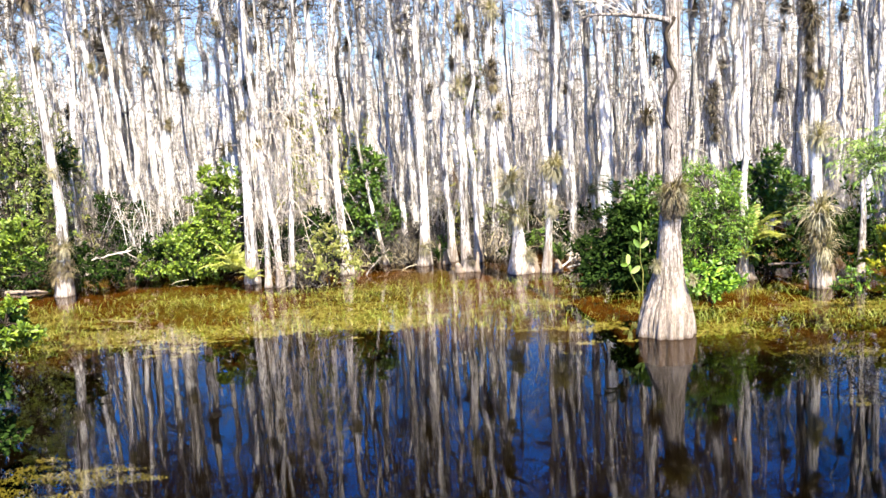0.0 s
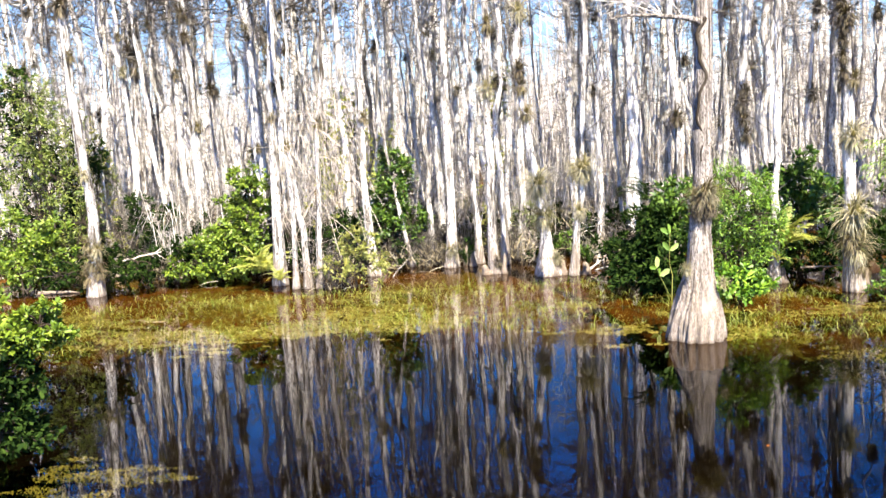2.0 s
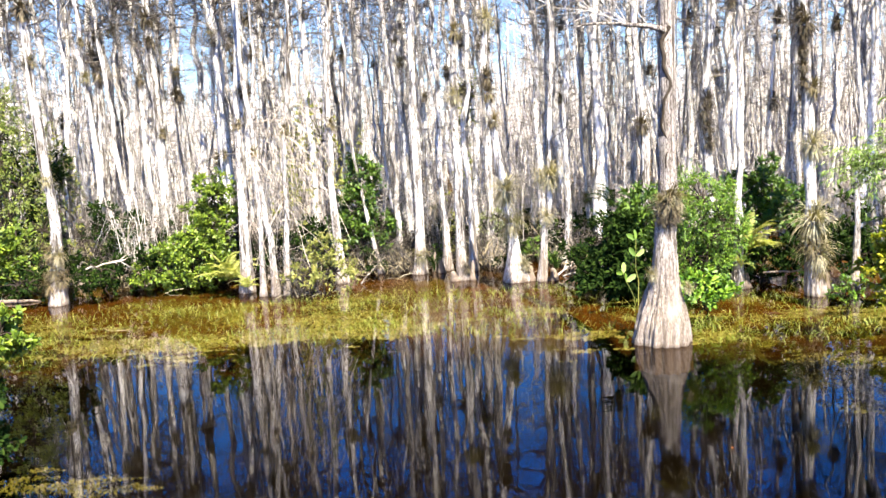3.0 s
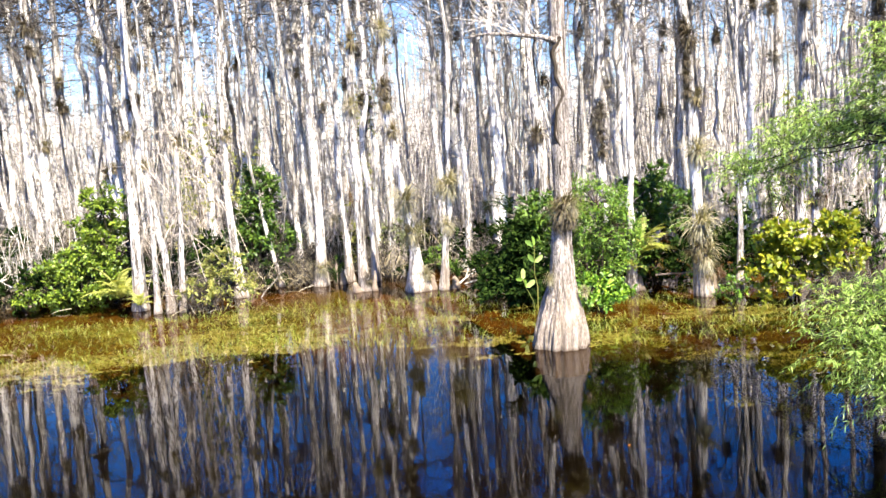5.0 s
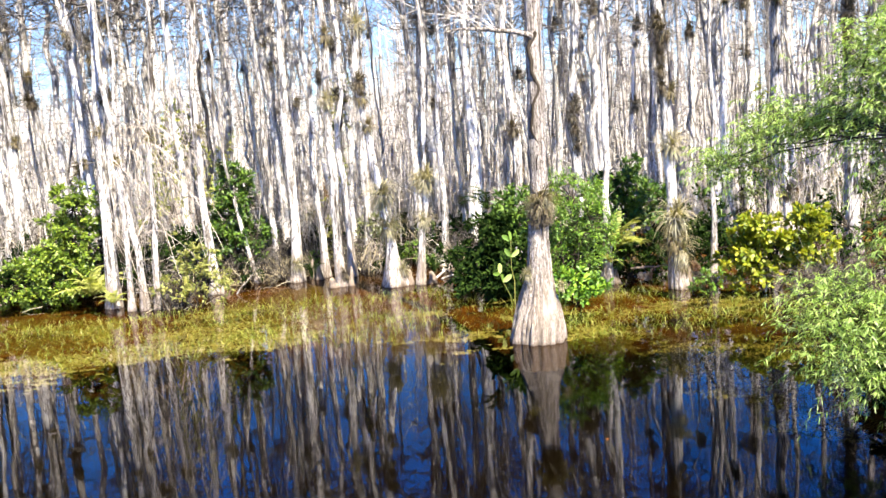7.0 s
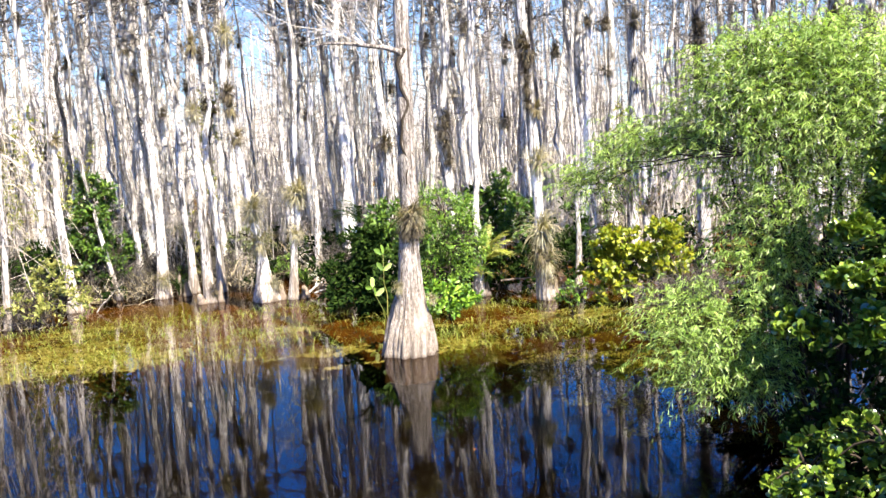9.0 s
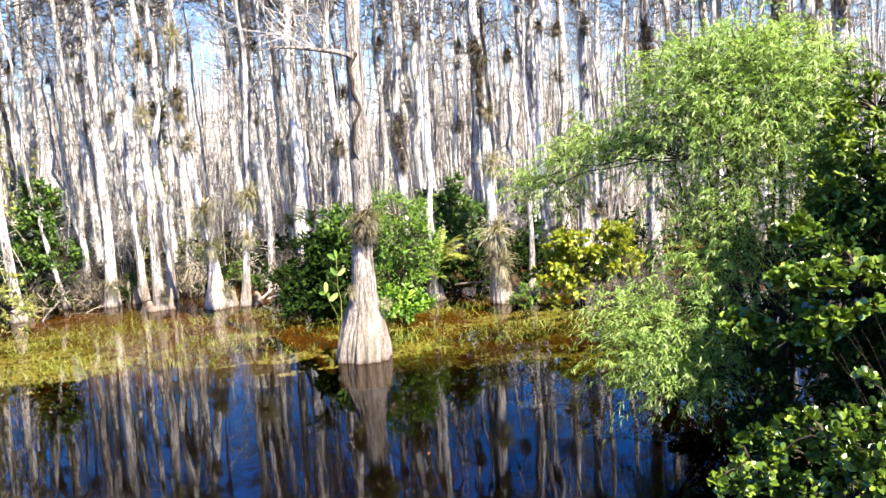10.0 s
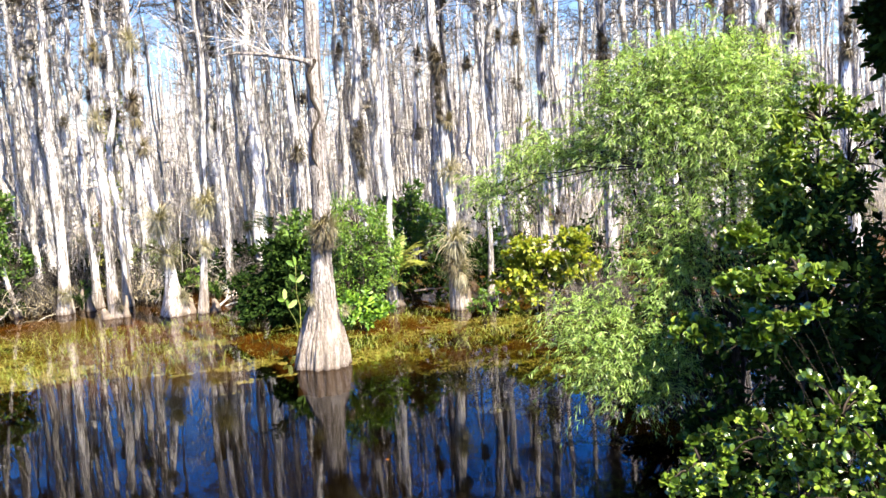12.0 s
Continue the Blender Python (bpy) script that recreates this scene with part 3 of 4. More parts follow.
        copy_thing(kinds[int(r2.integers(len(kinds)))], m)


def far_wood():
    """The wood beyond, too far to count: trunks and twigs in one mesh."""
    g, tw, low_tw = Geo(), Geo(), Geo()
    for i in range(3100):
        near = i < 900
        a, d = r2.uniform(radians(-44), radians(64)), math.sqrt(r2.uniform(23 ** 2, 48 ** 2) if near else r2.uniform(40 ** 2, 110 ** 2))
        x, y, h = 0.75 + d * math.sin(a), d * math.cos(a), r2.uniform(3.5, 7.5) if near else r2.uniform(6.5, 11.5)
        lean = r2.normal(0, 0.5, 2)
        z = np.linspace(-0.1, h, 5)
        line = np.stack([x + lean[0] * z / h, y + lean[1] * z / h, z], 1)
        line[1:, 0] += r2.normal(0, .13, 4)
        r = r2.uniform(0.022, 0.055) if near else r2.uniform(0.06, 0.14)
        tube(g, line, r * np.array([1.5, 1, .85, .6, .25]), 5)
        for _ in range(15 if near else 18):
            s = r2.uniform(.15, 1)
            p = np.array([np.interp(s * h, z, line[:, 0]), np.interp(s * h, z, line[:, 1]), s * h])
            q = p + np.array((r2.normal(0, .7), r2.normal(0, .4), r2.uniform(-.2, .9))) * (.6 if near else 1.1)
            tube(low_tw if near else tw, [p, q], (.010, .004) if near else (.030, .010), 3)
    root = thing("far_wood", (0, 0, 0), "far bare cypress wood, dense, with haze put into its pale bark", "woods", kind="stuff")
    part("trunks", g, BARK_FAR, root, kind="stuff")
    part("twigs", tw, TWIG, root, kind="stuff")
    part("undergrowth", low_tw, TWIG_GREY, root, "dull grey twigs", kind="stuff")


far_wood()


# ---- foliage ----
def crown(lumps, clusters, twigs, per, length, width, droop, hang, shape, rnd, spread=0.38):
    """Twigs and leaves filling ellipsoid lumps in clusters. Returns twig lines and leaf arrays."""
    lines, pos, way, nor, ln = [], [], [], [], []
    for cx, cy, cz, rx, ry, rz in lumps:
        c, r = np.array((cx, cy, cz)), np.array((rx, ry, rz))
        for _ in range(clusters):
            u = unit(rnd.normal(0, 1, 3))
            cc = c + u * r * rnd.uniform(0.1, 1.25) ** 0.6
            rr = r * spread * rnd.uniform(0.6, 1.3)
            lines.append((bend(c, cc, 4, 0.05), 0.012))
            for _ in range(twigs):
                w = unit(rnd.normal(0, 1, 3) + u * 0.6 + (0, 0, 0.25))
                tip = cc + w * rr * rnd.uniform(0.6, 1.3)
                size = np.linalg.norm(tip - cc)
                tip[2] -= droop * size
                tw = bend(cc, tip, 4, 0.12 * size * (1 if droop > 0 else 0.3))
                lines.append((tw, 0.004))
                s = np.sort(rnd.uniform(0.15, 1.0, per))
                pts = np.stack([np.interp(s * 3, (0, 1, 2, 3), tw[:, k]) for k in range(3)], 1)
                pos.append(pts)
                way.append(unit(w)[None] * 0.6 + rnd.normal(0, 0.55, (per, 3)) + (0, 0, -hang))
                nor.append(rnd.normal(0, 0.6, (per, 3)) + (0, -0.25, 0.7))
                ln.append(rnd.uniform(0.65, 1.2, per))
    pos, way, nor, ln = np.concatenate(pos), np.concatenate(way), np.concatenate(nor), np.concatenate(ln)
    return lines, pos, way, nor, ln * length, ln * width


def shrub(name, base, lumps, label, category, leaf, clusters=14, twigs=7, per=9, length=0.09, width=0.035, droop=0.0, hang=0.1, shape=LANCE, seed=1, stem=STEM, stem_r=0.02, big=0, spread=0.38, group=""):
    rnd = np.random.default_rng(seed)
    base = np.array(base, float)
    root = thing(name, base, label, category, group)
    lines, pos, way, nor, ln, wd = crown(lumps, clusters, twigs, per, length, width, droop, hang, shape, rnd, spread)
    g, stems = Geo(), []
    for cx, cy, cz, rx, ry, rz in lumps:
        foot = rnd.normal(0, 0.06, 3) * (1, 1, 0)
        one = Geo()
        tube(one, bend(foot, np.array((cx, cy, cz)) - base, 7, 0, 0.03), np.linspace(stem_r, stem_r * 0.4, 7), 6)
        stems.append(part("stem", one, stem, root))
    for p, r in lines:
        tube(g, (p if r > .01 else p[::3]) - base, np.linspace(r, r * 0.4, 4 if r > .01 else 2), 3)
    part("twig_mass", g, stem, root, kind="stuff")
    if big:
        pick = np.zeros(len(pos), bool)
        pick[rnd.permutation(len(pos))[:big]] = True
        one = Geo()
        leaves(one, shape, [(0, 0, 0)], [(1, 0, 0)], [(0, 0, 1)], 1.0, width / length)
        me = one.mesh("leaf")
        me.materials.append(leaf)
        for p, w, n, s in zip(pos[pick], way[pick], nor[pick], ln[pick]):
            x = Vector(w).normalized()
            y = Vector(n).cross(x).normalized()
            ob = new("leaf", me)
            ob.parent = stems[int(np.argmin(np.linalg.norm(np.array(lumps)[:, :3] - p, axis=1)))]
            ob.matrix_basis = Matrix.Translation(Vector(p - base)) @ Matrix((x, y, x.cross(y))).transposed().to_4x4() @ Matrix.Scale(float(s), 4)
        pos, way, nor, ln, wd = (a[~pick] for a in (pos, way, nor, ln, wd))
    g = Geo()
    leaves(g, shape, pos - base, way, nor, ln, wd)
    part("foliage", g, leaf, root, kind="stuff")
    return root


# far bank, left
shrub("shrub", (-5.0, 17.9, -0.1), [(-5.50, 17.70, 0.45, 0.67, 0.49, 0.39), (-4.75, 17.80, 0.60, 0.73, 0.55, 0.55), (-4.50, 17.90, 1.30, 0.61, 0.49, 0.61), (-5.0, 17.8, 1.0, .5, .4, .4), (-4.9, 17.75, .35, .6, .4, .35), (-4.45, 18.00, 1.95, 0.51, 0.43, 0.51)],
      "glossy green pond-side shrub overhanging the water", "shrub", LEAF_GLOSSY, 30, 8, 9, 0.09, 0.042, seed=2, spread=0.33, shape=OVAL)
shrub("shrub", (-1.85, 16.1, -0.1), [(-2.20, 16.00, 0.35, 0.49, 0.37, 0.37), (-1.60, 16.10, 0.42, 0.55, 0.43, 0.49), (-1.80, 16.20, 0.75, 0.37, 0.30, 0.37)],
      "pale olive shrub with small leaves at the waterline", "shrub", LEAF_PALE, 16, 6, 8, 0.075, 0.03, seed=3)
shrub("shrub", (-1.4, 18.5, 0), [(-1.60, 18.60, 1.00, 0.61, 0.49, 0.73), (-1.20, 18.60, 1.50, 0.61, 0.49, 0.73), (-1.30, 18.60, 2.10, 0.49, 0.37, 0.49), (-0.90, 18.70, 0.80, 0.49, 0.37, 0.61)],
      "dark green shrub in the shade between cypresses", "shrub", LEAF_MID, 24, 8, 8, 0.10, 0.045, seed=4, spread=0.32)
shrub("shrub", (-8.9, 18.2, 0), [(-9.60, 18.00, 0.60, 0.98, 0.61, 0.73), (-8.60, 18.00, 0.70, 0.73, 0.61, 0.73), (-9.30, 18.20, 1.60, 0.98, 0.61, 0.85), (-8.40, 18.30, 1.40, 0.61, 0.49, 0.73), (-9.60, 18.30, 2.70, 0.73, 0.61, 0.85), (-8.90, 18.40, 2.40, 0.61, 0.49, 0.73), (-9.20, 18.30, 3.50, 0.61, 0.49, 0.73), (-9.30, 18.30, 4.30, 0.49, 0.49, 0.61)],
      "leafy green thicket on the swamp edge", "shrub", LEAF_OLIVE, 22, 6, 8, 0.08, 0.026, seed=5)
shrub("shrub", (-9.6, 19.6, 0), [(-9.9, 19.5, 3.0, .6, .5, .7), (-9.0, 19.5, 3.6, .5, .5, .6), (-9.8, 19.6, 4.3, .5, .5, .5), (-8.6, 19.8, 2.4, .4, .4, .5)],
      "tall thin grey-green sapling with sparse small leaves", "shrub", LEAF_GREY, 22, 7, 8, 0.06, 0.022, seed=6)
# backing for the thicket in front, its shade given by the leaf colour
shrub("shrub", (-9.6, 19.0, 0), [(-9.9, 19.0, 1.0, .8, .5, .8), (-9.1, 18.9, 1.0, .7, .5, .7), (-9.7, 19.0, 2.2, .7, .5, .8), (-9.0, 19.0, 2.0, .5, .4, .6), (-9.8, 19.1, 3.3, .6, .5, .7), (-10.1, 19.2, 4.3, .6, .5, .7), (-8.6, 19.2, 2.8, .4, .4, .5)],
      "dark green thicket in the shade of the swamp edge", "shrub", LEAF_SHADED, 22, 7, 8, 0.1, 0.045, seed=30, spread=.45)
shrub("shrub", (-8.0, 17.2, 0), [(-8.50, 17.10, 0.35, 0.61, 0.37, 0.37), (-7.70, 17.30, 0.50, 0.49, 0.37, 0.49)],
      "low dark green shrub on the muddy bank", "shrub", LEAF_SHADED, 14, 6, 8, 0.09, 0.035, seed=7)
# dark leaf colour stands for the shade between these trunks
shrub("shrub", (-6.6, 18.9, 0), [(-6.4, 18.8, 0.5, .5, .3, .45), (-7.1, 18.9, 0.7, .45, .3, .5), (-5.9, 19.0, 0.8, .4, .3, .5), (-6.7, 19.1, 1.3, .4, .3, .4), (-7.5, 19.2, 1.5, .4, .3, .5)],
      "dark green shrub in deep shade between grey trunks", "shrub", LEAF_SHADED, 18, 7, 8, 0.09, 0.04, seed=53, spread=0.4)
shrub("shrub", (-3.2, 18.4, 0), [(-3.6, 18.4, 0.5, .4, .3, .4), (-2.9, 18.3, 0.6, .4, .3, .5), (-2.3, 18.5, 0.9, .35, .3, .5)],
      "dark green shrub in the shade between cypresses", "shrub", LEAF_SHADED, 16, 7, 8, 0.09, 0.04, seed=54, spread=0.4)
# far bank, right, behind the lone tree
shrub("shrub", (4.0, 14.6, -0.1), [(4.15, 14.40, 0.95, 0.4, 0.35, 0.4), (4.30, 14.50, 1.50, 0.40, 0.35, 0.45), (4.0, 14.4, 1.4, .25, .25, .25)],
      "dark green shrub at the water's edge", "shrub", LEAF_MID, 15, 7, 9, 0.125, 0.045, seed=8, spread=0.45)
# dark part of the shrub above: shade painted as near-black leaves
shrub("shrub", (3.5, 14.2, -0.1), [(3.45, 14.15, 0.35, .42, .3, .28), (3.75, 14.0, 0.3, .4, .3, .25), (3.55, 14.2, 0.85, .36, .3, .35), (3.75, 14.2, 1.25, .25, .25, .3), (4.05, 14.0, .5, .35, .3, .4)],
      "shrub hanging over the water, leaf colour near black as shade", "shrub", LEAF_SHADED, 18, 8, 9, 0.12, 0.045, 0.2, 0.2, seed=29, spread=0.48)
shrub("shrub", (4.9, 13.5, -0.1), [(4.70, 13.40, 0.70, 0.49, 0.43, 0.61), (5.00, 13.40, 1.10, 0.55, 0.49, 0.61), (4.90, 13.40, 1.65, 0.49, 0.43, 0.55), (5.15, 13.50, 1.30, 0.43, 0.37, 0.61)],
      "bright green fine-leaved shrub behind the lone tree", "shrub", LEAF_BRIGHT, 34, 9, 11, 0.06, 0.018, seed=9, spread=0.42, shape=SLIM)
shrub("shrub", (4.65, 12.6, -0.1), [(4.55, 12.5, 0.45, .25, .2, .25), (4.85, 12.5, 0.3, .25, .2, .22)],
      "small bright green bush with broad leaves", "shrub", LEAF_BRIGHT, 12, 6, 8, 0.10, 0.05, shape=OVAL, seed=10)
shrub("shrub", (6.4, 14.6, 0), [(6.20, 14.60, 0.90, 0.49, 0.43, 0.61), (6.60, 14.60, 1.40, 0.55, 0.43, 0.55), (6.30, 14.70, 1.90, 0.43, 0.37, 0.43)],
      "dark green shrub below grey cypress trunks", "shrub", LEAF_MID, 24, 8, 8, 0.11, 0.045, seed=11, spread=0.32)
shrub("shrub", (7.85, 12.3, -0.1), [(7.45, 12.40, 0.55, 0.43, 0.37, 0.43), (7.95, 12.20, 0.75, 0.55, 0.43, 0.49), (8.35, 11.90, 0.95, 0.43, 0.37, 0.43), (7.75, 12.30, 1.00, 0.37, 0.37, 0.30)],
      "yellow-green shrub glowing in the sun", "shrub", LEAF_YELLOW, 18, 7, 8, 0.10, 0.06, shape=OVAL, seed=12)
shrub("shrub", (9.0, 12.6, -0.1), [(8.8, 12.6, 0.7, .5, .4, .5), (9.6, 12.8, 0.9, .6, .5, .7), (10.6, 12.6, 1.2, .7, .5, .9)],
      "dark green thicket on the swamp edge", "shrub", LEAF_SHADED, 16, 7, 8, 0.09, 0.035, seed=13)
# gaps between trunks filled with leaves coloured as dark as their shade
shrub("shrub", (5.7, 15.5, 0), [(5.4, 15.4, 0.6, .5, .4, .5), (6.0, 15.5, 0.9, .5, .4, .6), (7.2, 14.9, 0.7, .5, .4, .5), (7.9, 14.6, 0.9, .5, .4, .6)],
      "undergrowth filling the gaps between trunks, leaf colour darkened as shade", "shrub", LEAF_SHADED, 22, 7, 8, 0.10, 0.04, seed=18)
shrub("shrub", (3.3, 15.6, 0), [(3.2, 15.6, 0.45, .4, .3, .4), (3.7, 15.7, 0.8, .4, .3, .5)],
      "undergrowth filling the gaps between trunks, leaf colour darkened as shade", "shrub", LEAF_SHADED, 18, 7, 8, 0.10, 0.04, seed=19)
# near-black leaves in place of the shade along the waterline
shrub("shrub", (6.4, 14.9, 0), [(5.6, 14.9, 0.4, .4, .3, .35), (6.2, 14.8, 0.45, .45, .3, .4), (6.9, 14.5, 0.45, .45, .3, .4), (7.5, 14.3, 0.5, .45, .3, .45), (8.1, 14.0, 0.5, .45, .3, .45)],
      "low undergrowth overhanging brown water, leaf colour darkened as shade", "shrub", LEAF_SHADED, 22, 7, 8, 0.10, 0.04, seed=52)
shrub("shrub", (-9.3, 17.3, 0), [(-9.8, 17.2, 0.5, .7, .4, .5), (-9.0, 17.3, 0.5, .6, .4, .45), (-9.6, 17.4, 1.3, .6, .4, .6), (-8.8, 17.5, 1.1, .5, .4, .5)],
      "dense dark green thicket on the swamp edge", "shrub", LEAF_GLOSSY, 26, 7, 9, 0.10, 0.04, seed=20)
# near bank: bush at the left edge, willow and round-leaved bush to the right
shrub("shrub", (-4.4, 7.2, -0.6), [(-3.95, 7.3, 1.28, .42, .4, .25), (-3.6, 7.5, 1.25, .28, .28, .2), (-3.75, 7.45, 1.14, .3, .3, .18), (-4.6, 7.2, 1.2, .6, .5, .4)],
      "leafy green bush leaning over dark water", "shrub", LEAF_GLOSSY, 24, 6, 8, 0.07, 0.034, shape=ROUND, seed=14)


def willow():
    """A thin-leaved willow: a domed top, one long side limb, a sparse middle and a skirt that hangs to the water."""
    top = [(6.09, 6.27, 3.34, 0.41, 0.37, 0.29), (5.73, 6.56, 3.19, 0.33, 0.30, 0.24), (6.43, 5.99, 3.30, 0.33, 0.30, 0.24), (6.67, 5.76, 3.17, 0.26, 0.23, 0.24),
        (6.07, 6.27, 3.54, 0.24, 0.22, 0.11), (6.44, 5.96, 3.52, 0.22, 0.20, 0.11), (5.77, 6.52, 3.45, 0.16, 0.14, 0.11), (5.65, 6.64, 2.83, 0.31, 0.28, 0.17),
        (5.96, 6.28, 2.84, 0.38, 0.35, 0.28), (6.33, 5.96, 2.81, 0.35, 0.32, 0.28), (6.68, 5.77, 2.74, 0.27, 0.25, 0.29)]
    side_limb = [(5.31, 7.33, 2.76, 0.25, 0.23, 0.12), (5.52, 7.08, 2.67, 0.21, 0.19, 0.13), (5.10, 7.57, 2.60, 0.18, 0.16, 0.12), (4.88, 7.79, 2.33, 0.20, 0.18, 0.14),
        (4.71, 7.87, 2.40, 0.09, 0.08, 0.07)]
    middle = [(5.88, 6.32, 2.37, 0.28, 0.25, 0.24), (6.21, 6.05, 2.30, 0.31, 0.28, 0.27), (6.53, 5.75, 2.28, 0.25, 0.23, 0.27), (5.78, 6.21, 1.85, 0.23, 0.21, 0.28),
        (6.05, 5.99, 1.79, 0.25, 0.23, 0.29), (5.57, 6.19, 1.52, 0.17, 0.15, 0.19), (5.82, 5.98, 1.44, 0.23, 0.21, 0.21)]
    skirt = [(5.04, 6.31, 1.00, 0.23, 0.21, 0.21), (5.34, 6.12, 1.05, 0.26, 0.24, 0.23), (5.13, 6.17, 0.73, 0.25, 0.23, 0.17), (5.35, 6.01, 0.71, 0.22, 0.20, 0.20),
        (5.55, 5.82, 0.98, 0.20, 0.18, 0.23), (5.24, 6.00, 0.48, 0.19, 0.17, 0.09), (5.08, 6.45, 1.19, 0.17, 0.15, 0.11), (5.45, 5.77, 0.64, 0.15, 0.14, 0.14)]
    rnd = np.random.default_rng(15)
    base = np.array((6.5, 6.1, -0.7))
    root = thing("willow", base, "light green willow with narrow drooping leaves over the pond", "willow")
    wood, foliage = Geo(), Geo()
    for (cx, cy, cz, rx, ry, rz), thick in [(q, 1.0) for q in top] + [(q, 1.1) for q in side_limb] + [(q, 0.65) for q in middle] + [(q, 0.8) for q in skirt]:
        c, r = np.array((cx, cy, cz)), np.array((rx, ry, rz))
        one = Geo()
        if thick == 1.1:           # the side limb leaves the crown high up
            tube(one, bend((-1.0, 0.0, 3.3), c - base, 7, 0.08, 0.02), np.linspace(0.009, 0.004, 7), 6)
        else:
            tube(one, bend(rnd.normal(0, 0.05, 3) * (1, 1, 0), c - base, 7, 0.15, 0.03), np.linspace(0.024, 0.008, 7), 6)
        part("stem", one, STEM, root)
        for _ in range(int(560 * thick * (rx * ry * rz / 0.07) ** 0.6)):
            # a whip that rises and then bows over, set with leaves on both sides
            off = rnd.normal(0, 0.72, 3)
            at = c + off * r
            d = unit(unit(off * (1, 1, 0.6)) * 0.55 + (0, 0, 0.6) + rnd.normal(0, 0.35, 3))
            size = rnd.uniform(0.18, 0.48)
            n = int(size * 48)
            q = np.linspace(0, 1, 5)[:, None]
            whip = at + d * size * q + np.array((0, 0, -0.55 * size)) * q ** 2
            tube(wood, whip[::2] - base, (0.0035, 0.0025, 0.001), 3)
            f = np.sort(rnd.uniform(0.05, 1, n))[:, None]
            pos = at + d * size * f + np.array((0, 0, -0.55 * size)) * f ** 2
            side = unit(np.cross(d, (0, 0, 1.0))) * np.where(np.arange(n) % 2, 1, -1)[:, None]
            way = d * 0.55 + side * 0.55 + np.array((0, 0, -0.75)) * (0.4 + f) + rnd.normal(0, 0.25, (n, 3))
            size = rnd.uniform(0.65, 1.15, n)
            leaves(foliage, SLIM, pos - base, way, rnd.normal(0, 0.6, (n, 3)) + (0.1, -0.3, 0.7), 0.074 * size, 0.0095 * size)
    part("twig_mass", wood, STEM, root, kind="stuff")
    part("foliage", foliage, LEAF_WILLOW, root, kind="stuff")


willow()
# filler: near-black leaves stand in for the deep shade behind the willow
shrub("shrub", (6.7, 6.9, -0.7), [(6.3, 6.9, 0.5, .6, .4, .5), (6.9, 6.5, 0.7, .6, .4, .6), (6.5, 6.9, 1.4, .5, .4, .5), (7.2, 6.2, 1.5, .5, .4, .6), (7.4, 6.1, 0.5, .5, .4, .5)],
      "filler thicket behind the willow, leaf colour darkened as shade", "shrub", LEAF_SHADED, 26, 8, 9, 0.09, 0.04, 0.1, 0.1, LANCE, 28, STEM, 0.02)
shrub("shrub", (7.0, 5.4, -0.6), [(6.11, 4.91, 2.69, .26, .24, .24), (6.32, 4.84, 2.90, .26, .24, .22), (6.21, 4.79, 2.37, .3, .26, .26), (5.95, 4.92, 2.34, .22, .2, .2), (5.94, 4.75, 2.04, .26, .22, .24), (5.70, 4.84, 1.96, .2, .2, .2), (6.45, 4.68, 2.53, .3, .3, .4)],
      "tall broad-leaved green bush beside the willow", "shrub", LEAF_GLOSSY, 16, 7, 9, 0.075, 0.03, 0.1, 0.1, LANCE, 31, STEM, 0.012)
# last two lumps are added out of view to cast shade on it
# lower half of the left bush, its shade put into the leaf colour
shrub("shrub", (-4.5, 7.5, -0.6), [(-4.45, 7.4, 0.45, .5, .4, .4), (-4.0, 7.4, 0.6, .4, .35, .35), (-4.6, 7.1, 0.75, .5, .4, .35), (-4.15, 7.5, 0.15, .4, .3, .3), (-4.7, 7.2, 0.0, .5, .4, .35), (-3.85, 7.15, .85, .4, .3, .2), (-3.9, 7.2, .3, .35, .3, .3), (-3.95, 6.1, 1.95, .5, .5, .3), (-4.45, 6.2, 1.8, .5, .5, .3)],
      "lower half of the left bush, leaf colour darkened as shade, with added unseen branches", "shrub", LEAF_SHADED, 20, 7, 8, 0.075, 0.036, shape=OVAL, seed=32)
shrub("shrub", (5.7, 3.2, -0.5), [(4.45, 3.48, 1.0, .3, .25, .2), (4.15, 3.75, 0.75, .25, .22, .18), (4.75, 3.26, 1.12, .28, .22, .2), (4.55, 3.36, 0.6, .35, .3, .25), (5.0, 3.1, 0.75, .3, .25, .3),
                                   (4.32, 3.37, 2.00, .22, .2, .05), (4.20, 3.48, 1.99, .14, .14, .04), (4.43, 3.26, 2.04, .18, .16, .06), (4.36, 3.28, 1.81, .22, .18, .03), (4.36, 3.65, 2.23, .10, .1, .06), (4.05, 3.67, 1.68, .12, .1, .08), (4.26, 3.34, 1.68, .12, .1, .03)],
      "round-leaved leathery green bush on the near bank", "shrub", LEAF_PLUM, 16, 5, 9, 0.05, 0.041, 0.0, 0.0, ROUND, 16, STEM, 0.002, big=280)
# filler whose leaf colour paints the black shade behind the round leaves
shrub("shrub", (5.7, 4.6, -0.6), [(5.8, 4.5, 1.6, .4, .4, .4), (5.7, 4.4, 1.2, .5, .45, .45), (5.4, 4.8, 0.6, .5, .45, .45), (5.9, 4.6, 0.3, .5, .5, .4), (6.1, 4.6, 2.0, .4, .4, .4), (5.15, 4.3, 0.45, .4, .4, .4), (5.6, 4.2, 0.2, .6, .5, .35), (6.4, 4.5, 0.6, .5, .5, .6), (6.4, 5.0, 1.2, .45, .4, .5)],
      "filler shrub behind the round-leaved bush, leaf colour darkened as shade", "shrub", LEAF_SHADED, 22, 8, 9, 0.085, 0.04, 0.1, 0.1, OVAL, 27, STEM, 0.02)
